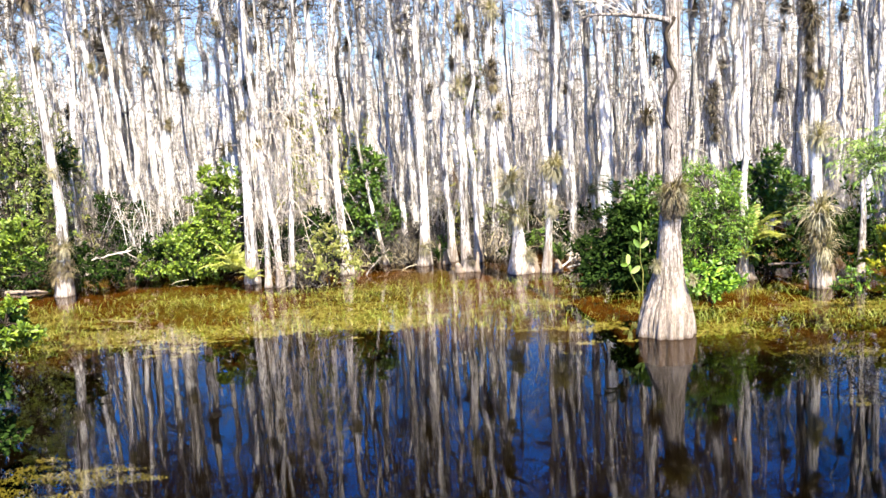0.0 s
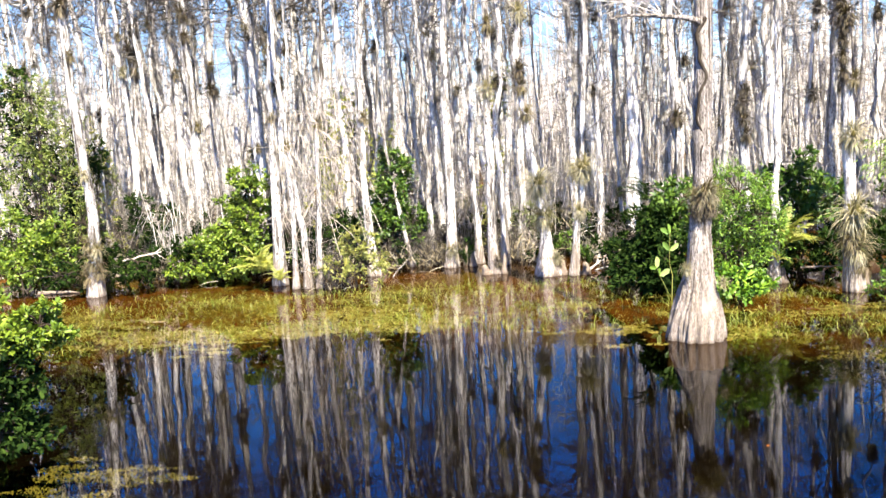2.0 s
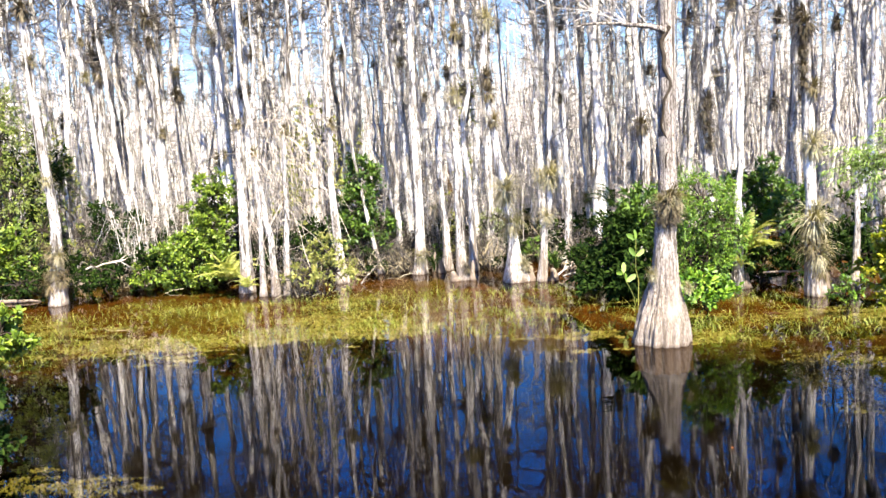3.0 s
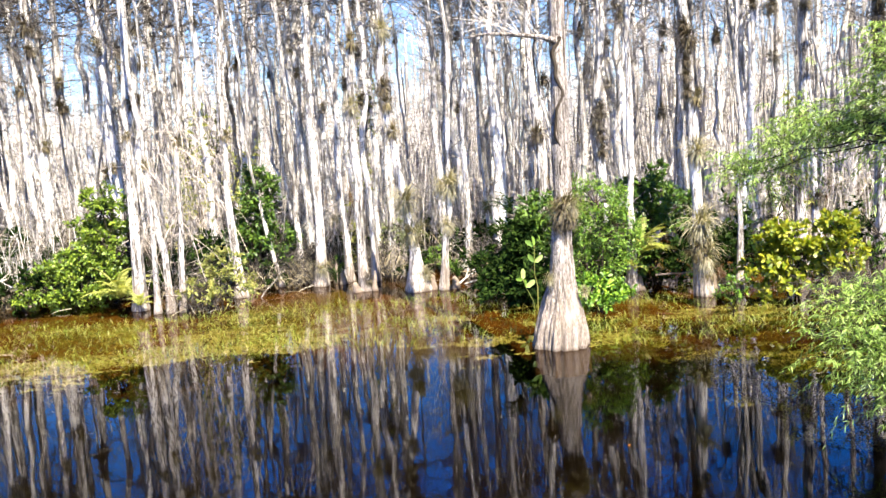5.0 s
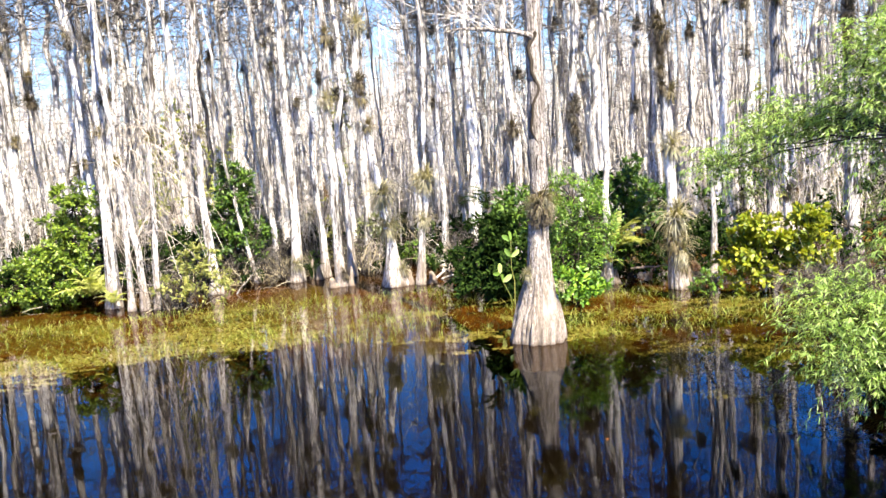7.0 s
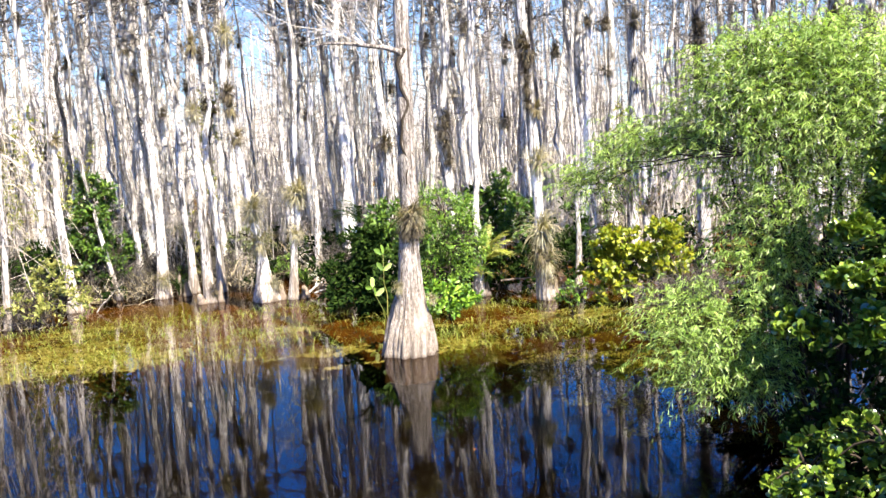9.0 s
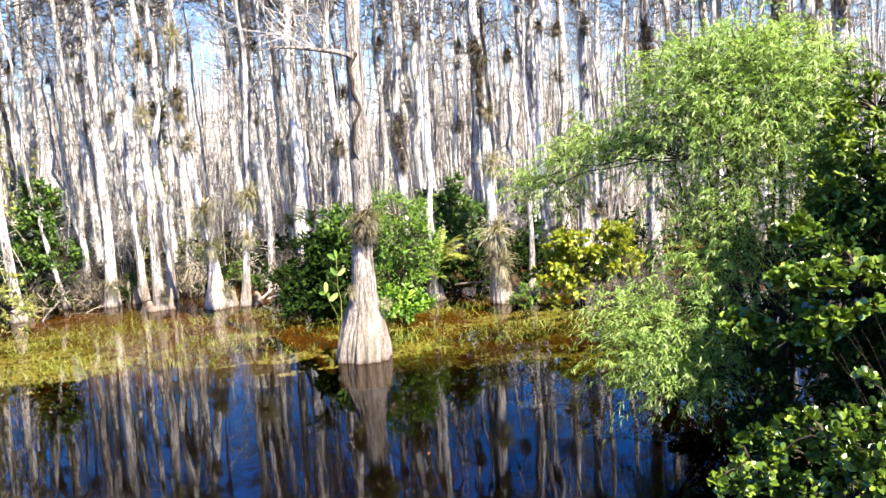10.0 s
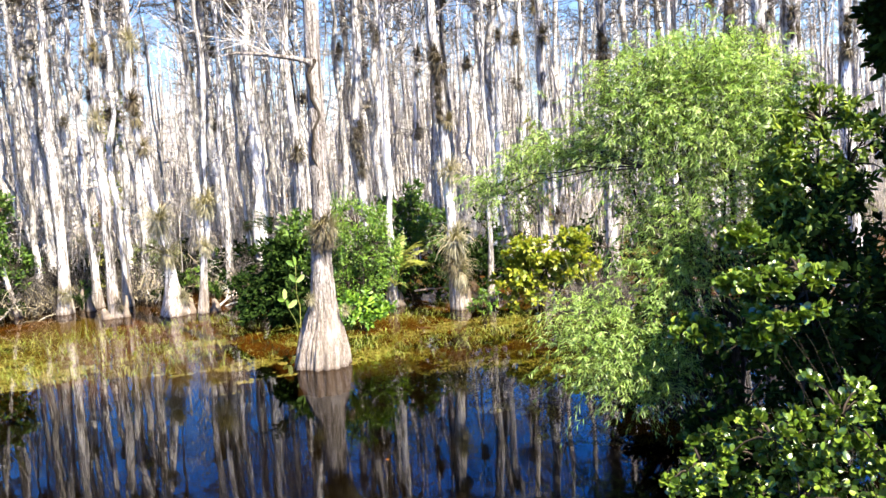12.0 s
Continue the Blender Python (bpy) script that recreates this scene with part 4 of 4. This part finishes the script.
# last four lumps: crown added beyond the view to shade the bushes below
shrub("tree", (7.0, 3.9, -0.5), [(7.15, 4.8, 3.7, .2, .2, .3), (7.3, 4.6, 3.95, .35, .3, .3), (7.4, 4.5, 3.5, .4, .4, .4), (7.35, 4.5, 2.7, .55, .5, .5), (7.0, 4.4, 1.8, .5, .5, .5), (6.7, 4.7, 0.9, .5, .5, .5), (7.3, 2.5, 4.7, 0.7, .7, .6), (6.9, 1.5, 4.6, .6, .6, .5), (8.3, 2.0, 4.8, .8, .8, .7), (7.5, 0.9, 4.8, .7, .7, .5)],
      "broad-leaved evergreen, leaf colour darkened as shade, with an added unseen crown", "tree", LEAF_SHADED, 24, 8, 9, 0.11, 0.05, 0.1, 0.1, OVAL, 17, STEM, 0.05)


# ---- air plants on the trunks ----
def rosette(n, size, material, label, drop, seed, thin=0.011):
    """A spiky ball of narrow leaves, with some dead ones hanging below."""
    rnd = np.random.default_rng(seed)
    g = Geo()
    way = unit(rnd.normal(0, 1, (n, 3)) * (1, 1, .9) + (0, 0, .35))
    leaves(g, ARCH, way * 0.03, way, unit(way * (-.3, -.3, 0) + (0, 0, 1.0)) + rnd.normal(0, .15, (n, 3)), size * rnd.uniform(.4, 1.1, n), thin)
    m = int(n * (drop + .35))
    a = rnd.uniform(0, 6.283, m)
    way = np.stack([np.cos(a) * .6, np.sin(a) * .6, -rnd.uniform(.2, 1.3, m)], 1)
    leaves(g, SLIM, way * 0.04, way, np.stack([np.cos(a), np.sin(a), .4 * np.ones(m)], 1), size * rnd.uniform(.4, .9, m), thin)
    me = g.mesh("air_plant")
    me.materials.append(material)
    return tagged(new("air_plant", me), label, "air plant", "air plants on trunks")


air_kinds = [rosette(210, 0.27, AIR, "spiky straw-green air plant clinging to a cypress trunk", .1, 1), rosette(130, 0.25, AIR_DARK, "dry brown air plant clinging to a cypress trunk", .7, 2),
             rosette(170, 0.25, AIR_BLACK, "dense dark clump of dry air plant on a trunk", .6, 3, 0.015), rosette(240, 0.29, AIR, "spiky straw-green air plant clinging to a cypress trunk", .2, 4)]
used = set()


def air_plant(x, y, z, kind, size=1.0):
    m = pose(x, y, z, rng.normal(0, 8), rng.normal(0, 8), rng.uniform(0, 360))
    if kind in used:
        ob = copy_thing(air_kinds[kind], m)
    else:
        used.add(kind)
        ob = air_kinds[kind]
        ob.matrix_basis = m
    ob.scale = (size, size, size)


def air_on(key, z, kind, size=1.0, side=0.0):
    """On the named tree's trunk at height z, on its face towards the pond."""
    line, rad = paths[key]
    r = float(np.interp(z, line[:, 2], rad))
    air_plant(float(np.interp(z, line[:, 2], line[:, 0])) + side * r, float(np.interp(z, line[:, 2], line[:, 1])) - 0.75 * r, z, kind, size)


air_on("treeL", 5.9, 2, 1.5)
air_on("treeL", 4.9, 1, 0.8, 1)
air_on("treeL", 2.55, 0, 0.9)
air_on("treeL", 1.1, 1, 1.2, -.5)
air_on("treeL", 1.0, 0, 1.1, .6)
air_on("treeL", 0.75, 1, 1.3)
air_on("treeL", 0.55, 1, 1.2, .9)
air_on("treeL", 0.45, 1, 1.2, -.9)
air_on("t4", 5.5, 2, 1.6)
air_on("t4", 5.1, 1, 1.4, 1)
air_on("t3", 6.25, 2, 1.4)
air_on("t3", 5.7, 2, 1.1, .5)
air_on("t3", 3.5, 1, 1.0, 1)
air_on("t5", 4.1, 2, 1.0, 1)
air_on("t5", 3.5, 1, 0.9)
air_on("duo3", 3.3, 1, 0.8)
air_on("duoR", 2.9, 1, 0.8)
air_on("d4", 3.4, 1, 0.9, 1)
air_on("t6", 0.4, 3, 1.0)
air_on("t8", 3.8, 0, 1.1)
air_on("t8", 5.1, 1, 1.2)
air_on("t8", 0.25, 2, 0.8, .5)
air_on("stump", 5.2, 0, 1.25)
air_on("stump", 4.1, 2, 1.2, .6)
air_on("stump", 3.8, 1, 1.2, .6)
air_on("stump", 3.25, 1, 1.1, .6)
air_on("stump", 1.85, 3, 1.6)
air_on("stump", 1.2, 3, 1.55)
air_on("stump", 0.35, 0, 0.8, 1)
air_on("t9", 5.0, 2, 1.3)
air_on("t10", 2.1, 3, 1.5)
air_on("t10", 1.3, 0, 1.0)
air_on("t12", 2.0, 0, 1.0)
air_on("main", 1.95, 1, 1.3, -.1)
air_on("main", 1.96, 3, 0.7, .3)
air_on("main", 1.80, 2, 1.0, -.2)
air_on("main", 1.64, 2, 0.6)
air_on("main", 1.72, 2, 0.7, .5)
air_on("main", 1.70, 2, 0.7, -.7)
air_on("main", 1.88, 3, 0.8, -.6)
air_on("main", 1.9, 3, 0.75, .8)
air_on("main", 0.95, 0, 0.5, -1.2)
air_on("main", 0.75, 0, 0.45, 1.3)
air_on("main", 0.16, 0, 0.22, -.4)
air_on("main", 0.18, 0, 0.22, .4)
air_on("right", 4.4, 2, 1.3, -.5)
air_on("right", 3.4, 1, 1.0, 1)
air_on("right", 2.5, 3, 1.3, .3)
air_on("right", 1.25, 3, 1.75)
air_on("right", 0.85, 1, 1.3, -.6)
air_on("right", 0.72, 0, 1.6, .3)
air_on("right", 0.45, 1, 1.1, .6)
air_on("r4", 3.2, 2, 1.2)
air_on("r3", 3.0, 2, 1.2)
air_on("r5", 3.0, 1, 1.0)
air_on("r5", 5.2, 1, 1.2)
air_on("r6", 4.8, 2, 1.5)
air_on("r7", 4.7, 2, 1.6)
for z in (3.5, 3.75, 4.0, 4.2, 4.6):
    air_on("right", z, 2, .75, -.9)
for z in (3.9, 4.2, 4.5, 5.1):
    air_on("r6", z, 2, 1.1, -.4)
    air_on("r7", z + .2, 2, 1.2, -.4)
for z in (2.6, 2.9, 3.4):
    air_on("r4", z, 2, 1.0, .4)
for key, z, size in (("r8", 4.3, .9), ("r8", 4.6, .8), ("r9", 4.9, 1.0), ("r9", 4.6, .9), ("r9", 3.9, 1.3), ("r10", 4.6, .9), ("r10", 4.2, 1.2)):
    air_on(key, z, 2, size, -.3)
r3 = np.random.default_rng(9)
spare = 195
for m in sorted(near_poses, key=lambda m: m.translation.length):
    for share, low, high, sorts in ((0.5, 0.4, 6.0, (0, 1, 1, 2, 3)), (0.85, 3.6, 9.0, (1, 2, 2)), (0.7, 4.5, 9.0, (2, 2, 1))):
        if spare and r3.random() < share:
            spare -= 1
            p = m @ Vector((0, 0, r3.uniform(low, high)))
            air_plant(p[0] + r3.normal(0, .03), p[1] - 0.06, p[2], int(r3.choice(sorts)), r3.uniform(.7, 1.3))


# ---- knees, ferns, saplings, fallen wood ----
def knee(x, y, h, r):
    g = Geo()
    z = np.array([-0.3, 0, .15, .4, .65, .85, .96, 1.0]) * h
    z[0] = -0.3
    p = np.stack([np.cumsum(rng.normal(0, .012, 8)), np.cumsum(rng.normal(0, .012, 8)), z], 1)
    tube(g, p, r * np.array([1.2, 1.1, .9, .7, .55, .45, .32, .12]), 12, 0.25, 5, x * 7, h)
    solo("cypress_knee", g, BARK_KNEE, (x, y, 0), "blunt grey-brown cypress knee rising from shallow water", "cypress knee", "cypress knees")


for x, y, h, r in ((-6.26, 17.95, .42, .16), (-6.05, 17.9, .2, .1), (-1.03, 18.9, .4, .09), (-0.72, 18.7, .5, .07), (0.50, 18.0, .3, .1), (1.15, 16.75, .42, .07), (0.80, 16.75, .2, .12), (2.32, 16.25, .3, .1),
                   (2.75, 16.2, .24, .12), (0.35, 18.2, .45, .08), (-1.46, 17.8, .22, .1), (5.95, 14.3, .3, .1), (5.2, 14.4, .25, .1), (3.25, 16.9, .35, .08), (-0.15, 18.3, .5, .07), (7.1, 13.8, .3, .1)):
    knee(x, y, h, r)


def frond_mesh(length, arch, pairs, pinna, width, seed):
    rnd = np.random.default_rng(seed)
    s = np.linspace(0, 1, pairs)
    x, z = length * s * (1 - 0.12 * s), arch * (s - 1.15 * s ** 2.2)
    p = np.stack([x, 0 * x, z], 1)
    g = Geo()
    tube(g, p[::3], np.linspace(.006, .002, len(p[::3])), 4)
    for side in (1, -1):
        way = np.stack([np.full(pairs, .5), np.full(pairs, side * 1.0), rnd.normal(-.15, .12, pairs)], 1)
        leaves(g, LANCE, p, way, np.tile((0, 0, 1.0), (pairs, 1)), pinna * np.sin(np.pi * np.clip(s * .85 + .15, 0, 1)) ** .7 + .01, width)
    return g.mesh("frond")


def fern(x, y, z, label, meshes, material, n, up, turn=(0, 360), size=1.0):
    root = thing("fern", (x, y, z), label, "fern")
    for me in meshes:
        if not me.materials:
            me.materials.append(material)
    for k in range(n):
        ob = part("frond", meshes[k % len(meshes)], material, root)
        ob.matrix_basis = pose(0, 0, 0, rng.normal(0, 8), -rng.uniform(*up), rng.uniform(*turn))
        ob.scale = [size * rng.uniform(.75, 1.15)] * 3
    return root


sword = [frond_mesh(0.75, 0.45, 24, 0.12, 0.030, 1), frond_mesh(0.6, 0.5, 20, 0.11, 0.030, 2), frond_mesh(0.85, 0.35, 26, 0.12, 0.030, 3)]
fern(-3.95, 16.9, 0.3, "yellow-green fern on a mossy foot over the water", sword, FERN, 22, (5, 65), size=1.1)
fern(-3.5, 16.5, 0.15, "yellow-green fern on a mossy foot over the water", sword, FERN, 10, (5, 60), size=.6)
fern(5.85, 14.0, 0.75, "yellow sword fern with long arching fronds on a stump", sword, FERN, 16, (0, 55), (-70, 60), 1.0)
fern(5.75, 14.0, 0.45, "small yellow fern on a cypress foot", sword, FERN, 8, (0, 50), (180, 360), .5)
dark_frond = [frond_mesh(0.7, 0.5, 17, 0.075, 0.02, 5), frond_mesh(0.55, 0.6, 15, 0.07, 0.02, 6), frond_mesh(0.75, 0.4, 18, 0.075, 0.02, 7)]
fern(3.52, 13.85, 1.62, "dark green fern with stiff upright fronds", dark_frond, LEAF_SHADED, 18, (-10, 60), (100, 290), .9)
fern(0.35, 17.6, 0.1, "dark green fern with stiff upright fronds", dark_frond, LEAF_SHADED, 10, (20, 70), size=.7)
fern(2.9, 16.9, 0.1, "dark green fern with stiff upright fronds", dark_frond, LEAF_SHADED, 12, (20, 70), size=.8)


def sapling(x, y):
    """A young plant with a few large upright leaves."""
    root = thing("sapling", (x, y, 0), "young plant with a few large pale green leaves", "sapling")
    one = Geo()
    leaves(one, ROUND, [(0, 0, 0)], [(1, 0, 0)], [(0, 0, 1)], 1.0, .5)
    me = one.mesh("leaf")
    for dx, top in ((-.24, .55), (-.02, 1.1)):
        g = Geo()
        line = bend((0, 0, -.1), (dx, -.05, top), 6, 0, .02)
        tube(g, line, np.linspace(.009, .004, 6), 5)
        stalk = part("stem", g, LEAF_PALE, root)
        for k, up in enumerate((95, 150, 35, 120)):
            ob = part("leaf", me, LEAF_WILLOW, stalk)
            ob.matrix_basis = Matrix.Translation(Vector(line[5 - k // 2])) @ pose(0, 0, 0, 90 + rng.normal(0, 12), -up + rng.normal(0, 10), rng.normal(0, 20)) @ Matrix.Scale(rng.uniform(.15, .2), 4)


sapling(3.78, 13.3)


def stick(name, a, b, r, label, category, material=DEAD, forks=3):
    a, b = np.array(a, float), np.array(b, float)
    g = Geo()
    p = bend((0, 0, 0), b - a, 8, 0.02, 0.012)
    tube(g, p, np.linspace(r, r * .45, 8), 8, rough=.04)
    for _ in range(forks):
        limb(g, p[int(rng.integers(3, 7))], unit(b - a) + rng.normal(0, .5, 3), .3 * np.linalg.norm(b - a), r * .4, 1)
    solo(name, g, material, tuple(a), label, category)


stick("fallen_branch", (2.65, 16.2, -0.03), (3.5, 16.8, 0.35), 0.03, "grey fallen branch slanting out of the water", "branch", TWIG)
stick("fallen_branch", (3.0, 16.6, 0.0), (3.9, 16.3, 0.22), 0.02, "grey fallen branch slanting out of the water", "branch", TWIG)
stick("fallen_branch", (-7.0, 17.0, 0.62), (-6.2, 17.2, 0.78), 0.02, "pale crooked dead branch among shrubs", "branch")
stick("fallen_log", (-8.9, 17.0, 0.02), (-8.0, 17.0, 0.0), 0.055, "pale rotting log at the water's edge", "log", BARK_KNEE, 0)
stick("fallen_log", (6.05, 13.8, 0.34), (6.75, 13.6, 0.34), 0.02, "grey dead log lying between trunks", "log", BARK_KNEE, 1)
stick("fallen_branch", (-1.2, 17.0, 0.0), (-0.7, 17.4, 0.5), 0.014, "grey fallen branch slanting out of the water", "branch", TWIG_GREY)
stick("fallen_branch", (5.25, 6.75, -0.02), (5.45, 6.65, 0.12), 0.006, "bleached twig sticking out of dark water", "branch", DEAD, 7)

g = Geo()
leaves(g, ROUND, [(0, 0, 0)], [(1, .4, 0)], [(0, 0, 1)], .035, .02)
solo("fallen_leaf", g, ORANGE, (3.09, 6.88, 0.006), "single orange dead leaf floating on dark water", "leaf")


# ---- dead brush and low growth in the wood ----
def brush(n, height, spread, material, seed, label, straw=0, group="dead brush in the wood"):
    rnd = np.random.default_rng(seed)
    root = thing("dead_brush", (0, 0, 0), label, "brush", group)
    g = Geo()
    for _ in range(n):
        a, h = rnd.uniform(0, 6.283), height * rnd.uniform(.35, 1.0)
        foot = rnd.normal(0, spread * .35, 3) * (1, 1, 0)
        out = spread * rnd.uniform(.2, 1)
        tip = foot + (out * math.cos(a), out * math.sin(a), h)
        mid = (foot + tip) / 2 + rnd.normal(0, .1, 3) + (0, 0, .22 * h)
        end = tip + (.5 * out * math.cos(a), .5 * out * math.sin(a), -rnd.uniform(-.1, .7) * h)
        tube(g, [foot, (foot + mid) / 2 + rnd.normal(0, .03, 3), mid, (mid + tip) / 2 + rnd.normal(0, .05, 3), end], (.010, .009, .007, .005, .003), 3)
        for _ in range(3):
            q = mid + (tip - mid) * rnd.random()
            tube(g, [q, q + rnd.normal(0, .32, 3)], (.005, .002), 3)
    part("twig_mass", g, material, root, kind="stuff")
    if straw:
        g = Geo()
        a = rnd.uniform(0, 6.283, straw)
        pos = np.stack([rnd.normal(0, spread * .5, straw), rnd.normal(0, spread * .5, straw), rnd.uniform(0, .5, straw) * height * .8], 1)
        way = np.stack([np.cos(a) * .6, np.sin(a) * .6, rnd.uniform(-.3, 1.2, straw)], 1)
        leaves(g, BLADE, pos, way, rnd.normal(0, .6, (straw, 3)) + (0, -.5, .8), rnd.uniform(.2, .5, straw), .014)
        part("straw", g, STRAW, root, kind="stuff")
    return root


def scatter(root, spots, low, high):
    for i, (x, y) in enumerate(spots):
        s = r3.uniform(low, high)
        m = pose(x, y, -0.05, 0, 0, r3.uniform(0, 360))
        ob = root if i == 0 else copy_thing(root, m)
        ob.matrix_basis = m
        ob.scale = (s, s, s)


def band_spots(n, back, a0=-40, a1=58):
    out = []
    while len(out) < n:
        a = radians(r3.uniform(a0, a1))
        d = r3.uniform(14, 40)
        x, y = .75 + d * math.sin(a), d * math.cos(a)
        e = edge_of_wood(x)
        if e - 0.8 + (2.2 if x > 4.5 else 0) < y < e + back:
            out.append((x, y))
    return out




def dead_fall():
    """Bleached dead branches that hang in arcs against the thin trunks."""
    rnd = np.random.default_rng(31)
    root = thing("dead_brush", (-2.6, 16.0, 0), "tangle of bleached dead branches hanging against thin trunks", "brush", "dead brush in the wood")
    for _ in range(34):
        a = np.array((rnd.uniform(-.6, .5), rnd.normal(0, .12), rnd.uniform(1.5, 3.9)))
        b = a + (rnd.normal(.35, .55), rnd.normal(-.1, .25), -rnd.uniform(.5, 1.6))
        b[2] = max(b[2], .05)
        g = Geo()
        p = bend(a, b, 7, rnd.uniform(.05, .3), .02)
        tube(g, p, np.linspace(.010, .003, 7), 3)
        for _ in range(5):
            q = p[int(rnd.integers(1, 6))]
            tube(g, [q, q + rnd.normal(0, .16, 3) + (0.05, 0, -.1), q + rnd.normal(0, .2, 3) + (0.1, 0, -.28)], (.004, .003, .002), 3)
        part("branch", g, DEAD, root)


dead_fall()
scatter(brush(36, 2.5, 1.0, TWIG_GREY, 40, "grey leafless thicket between cypress trunks", 0), [(x, y) for x, y in zip(r3.uniform(-9.5, -3.8, 13), r3.uniform(18.4, 23, 13))], .7, 1.3)
scatter(brush(26, 3.2, 1.1, TWIG, 38, "tall tangle of bleached dead branches between trunks", 30), band_spots(34, 7), .7, 1.3)
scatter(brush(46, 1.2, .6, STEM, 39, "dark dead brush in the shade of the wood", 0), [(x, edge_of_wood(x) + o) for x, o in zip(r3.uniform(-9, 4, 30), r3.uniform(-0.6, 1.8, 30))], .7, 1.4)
scatter(brush(40, 1.5, .6, DEAD, 32, "straw-coloured dead brush between cypress trunks", 90), band_spots(48, 9), .7, 1.3)
scatter(brush(45, 1.9, .5, TWIG, 33, "grey dead brush between cypress trunks", 50), band_spots(48, 12), .7, 1.4)
scatter(brush(30, 1.1, .6, DEAD, 34, "low straw-coloured tussock with dead twigs", 160), band_spots(44, 7), .6, 1.2)
clutter = [(x, edge_of_wood(x) + o) for x, o in zip(r3.uniform(-7.5, 4.2, 34), r3.uniform(-1.1, 0.6, 34))]
# dark twig tone stands in for black shade between the trunks' feet
scatter(brush(36, .9, .5, TWIG_DARK, 36, "matted twigs and straw at the feet of trunks, twig colour darkened as shade", 140), clutter[:20], .7, 1.3)
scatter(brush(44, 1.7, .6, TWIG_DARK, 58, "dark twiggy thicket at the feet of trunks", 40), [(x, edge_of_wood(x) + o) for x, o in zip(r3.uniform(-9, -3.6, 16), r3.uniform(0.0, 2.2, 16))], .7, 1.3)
heap = brush(70, .55, .5, TWIG_DARK, 35, "heap of grey dead twigs on the bank", 60, "heaps of dead twigs")
scatter(heap, [(8.25, 11.5), (8.6, 11.2), (-2.3, 16.3)], .8, 1.2)


def low_shrub(seed, leaf, label, h, length, width, shape=SLIM, stem=STEM):
    return shrub("low_shrub", (0, 0, 0), [(0.1, 0, h * .5, .35, .3, h * .35), (-.15, .05, h * .8, .28, .25, h * .3)], label, "shrub", leaf, 9, 5, 7, length, width, seed=seed, shape=shape, stem=stem, stem_r=.012, group="low shrubs in the wood")


scatter(low_shrub(41, LEAF_GREY, "sparse grey-green shrub among dead brush", 1.2, .06, .022), band_spots(30, 9), .7, 1.4)
scatter(low_shrub(42, LEAF_PALE, "pale olive shrub among cypress trunks", .9, .07, .028), band_spots(24, 8), .7, 1.2)
# these near-black leaves carry the shade under trees and at trunk feet
scatter(low_shrub(43, LEAF_SHADED, "low shrub under the cypresses, leaf colour darkened as shade", 1.1, .08, .035), band_spots(36, 8), .8, 1.5)
scatter(low_shrub(46, LEAF_SHADED, "low shrub at the feet of trunks, leaf colour darkened as shade", .7, .08, .035), clutter[20:], .7, 1.3)
# spots on the bank where dark leaf colour makes the shade
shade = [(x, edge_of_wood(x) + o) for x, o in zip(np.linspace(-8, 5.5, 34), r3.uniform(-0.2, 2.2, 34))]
scatter(low_shrub(47, LEAF_SHADED, "low undergrowth of the wood, leaf colour darkened as shade", .75, .09, .04), shade + [(-7.0, 17.0), (-6.6, 17.2), (-7.8, 17.0), (-6.2, 17.6), (-6.8, 17.6)], .8, 1.5)
scatter(low_shrub(44, LEAF_BRIGHT, "small bright green shrub among dead brush", .9, .07, .03), [(0.5, 18.9), (2.5, 18.2), (-6.9, 17.9), (2.9, 17.6), (-0.7, 19.3), (6.43, 11.61), (8.9, 15.8), (-7.6, 18.7), (10.4, 15.9)], .4, .9)
scatter(low_shrub(45, LEAF_PALE, "tall thin sapling with sparse olive leaves", 3.6, .08, .034, stem=TWIG_DARK), [(-2.6, 18.6), (-1.5, 18.9), (-8.3, 19.2), (-2.9, 18.9), (9.2, 14.8), (-1.9, 18.1), (1.1, 19.6), (-9.0, 19.0)], .85, 1.2)


# ---- grass in the shallows ----
def water_grass():
    g = Geo()
    r4 = np.random.default_rng(12)
    tufts = [(-5.73, 15.75), (-3.34, 14.55), (-1.17, 14.79), (-0.15, 13.72), (4.38, 11.69), (5.0, 11.16), (5.78, 10.81), (-6.16, 14.24), (1.91, 11.69), (6.49, 11.31), (-4.2, 15.0), (-5.0, 14.6), (0.9, 12.0), (4.7, 11.9), (5.4, 11.5), (6.2, 11.0)]
    for _ in range(800):
        x = r4.uniform(-8.5, 8.5)
        tufts.append((x, r4.uniform(11.9, 16.0) - 0.12 * abs(x) - (1.0 if x > 3.5 else 0)))
    for i, (x, y) in enumerate(tufts):
        if (x - 3.5) ** 2 + (y - 10.75) ** 2 < .3:
            continue
        n = int(r4.integers(30, 60)) if i < 16 else int(r4.integers(6, 24))
        a = r4.uniform(0, 6.283, n)
        pos = np.stack([x + r4.normal(0, .3, n), y + r4.normal(0, .15, n), np.full(n, -.03)], 1)
        way = np.stack([np.cos(a), np.sin(a), r4.uniform(.1, 1.1, n) ** 1.3], 1)
        leaves(g, BLADE, pos, way, way * (-1, -1, 0) + (0, 0, .8), r4.uniform(.08, .22, n), .0075)
    solo("water_grass", g, GRASS, (0, 0, 0), "tufts of yellow-green grass standing in shallow water", "grass", kind="stuff")


water_grass()
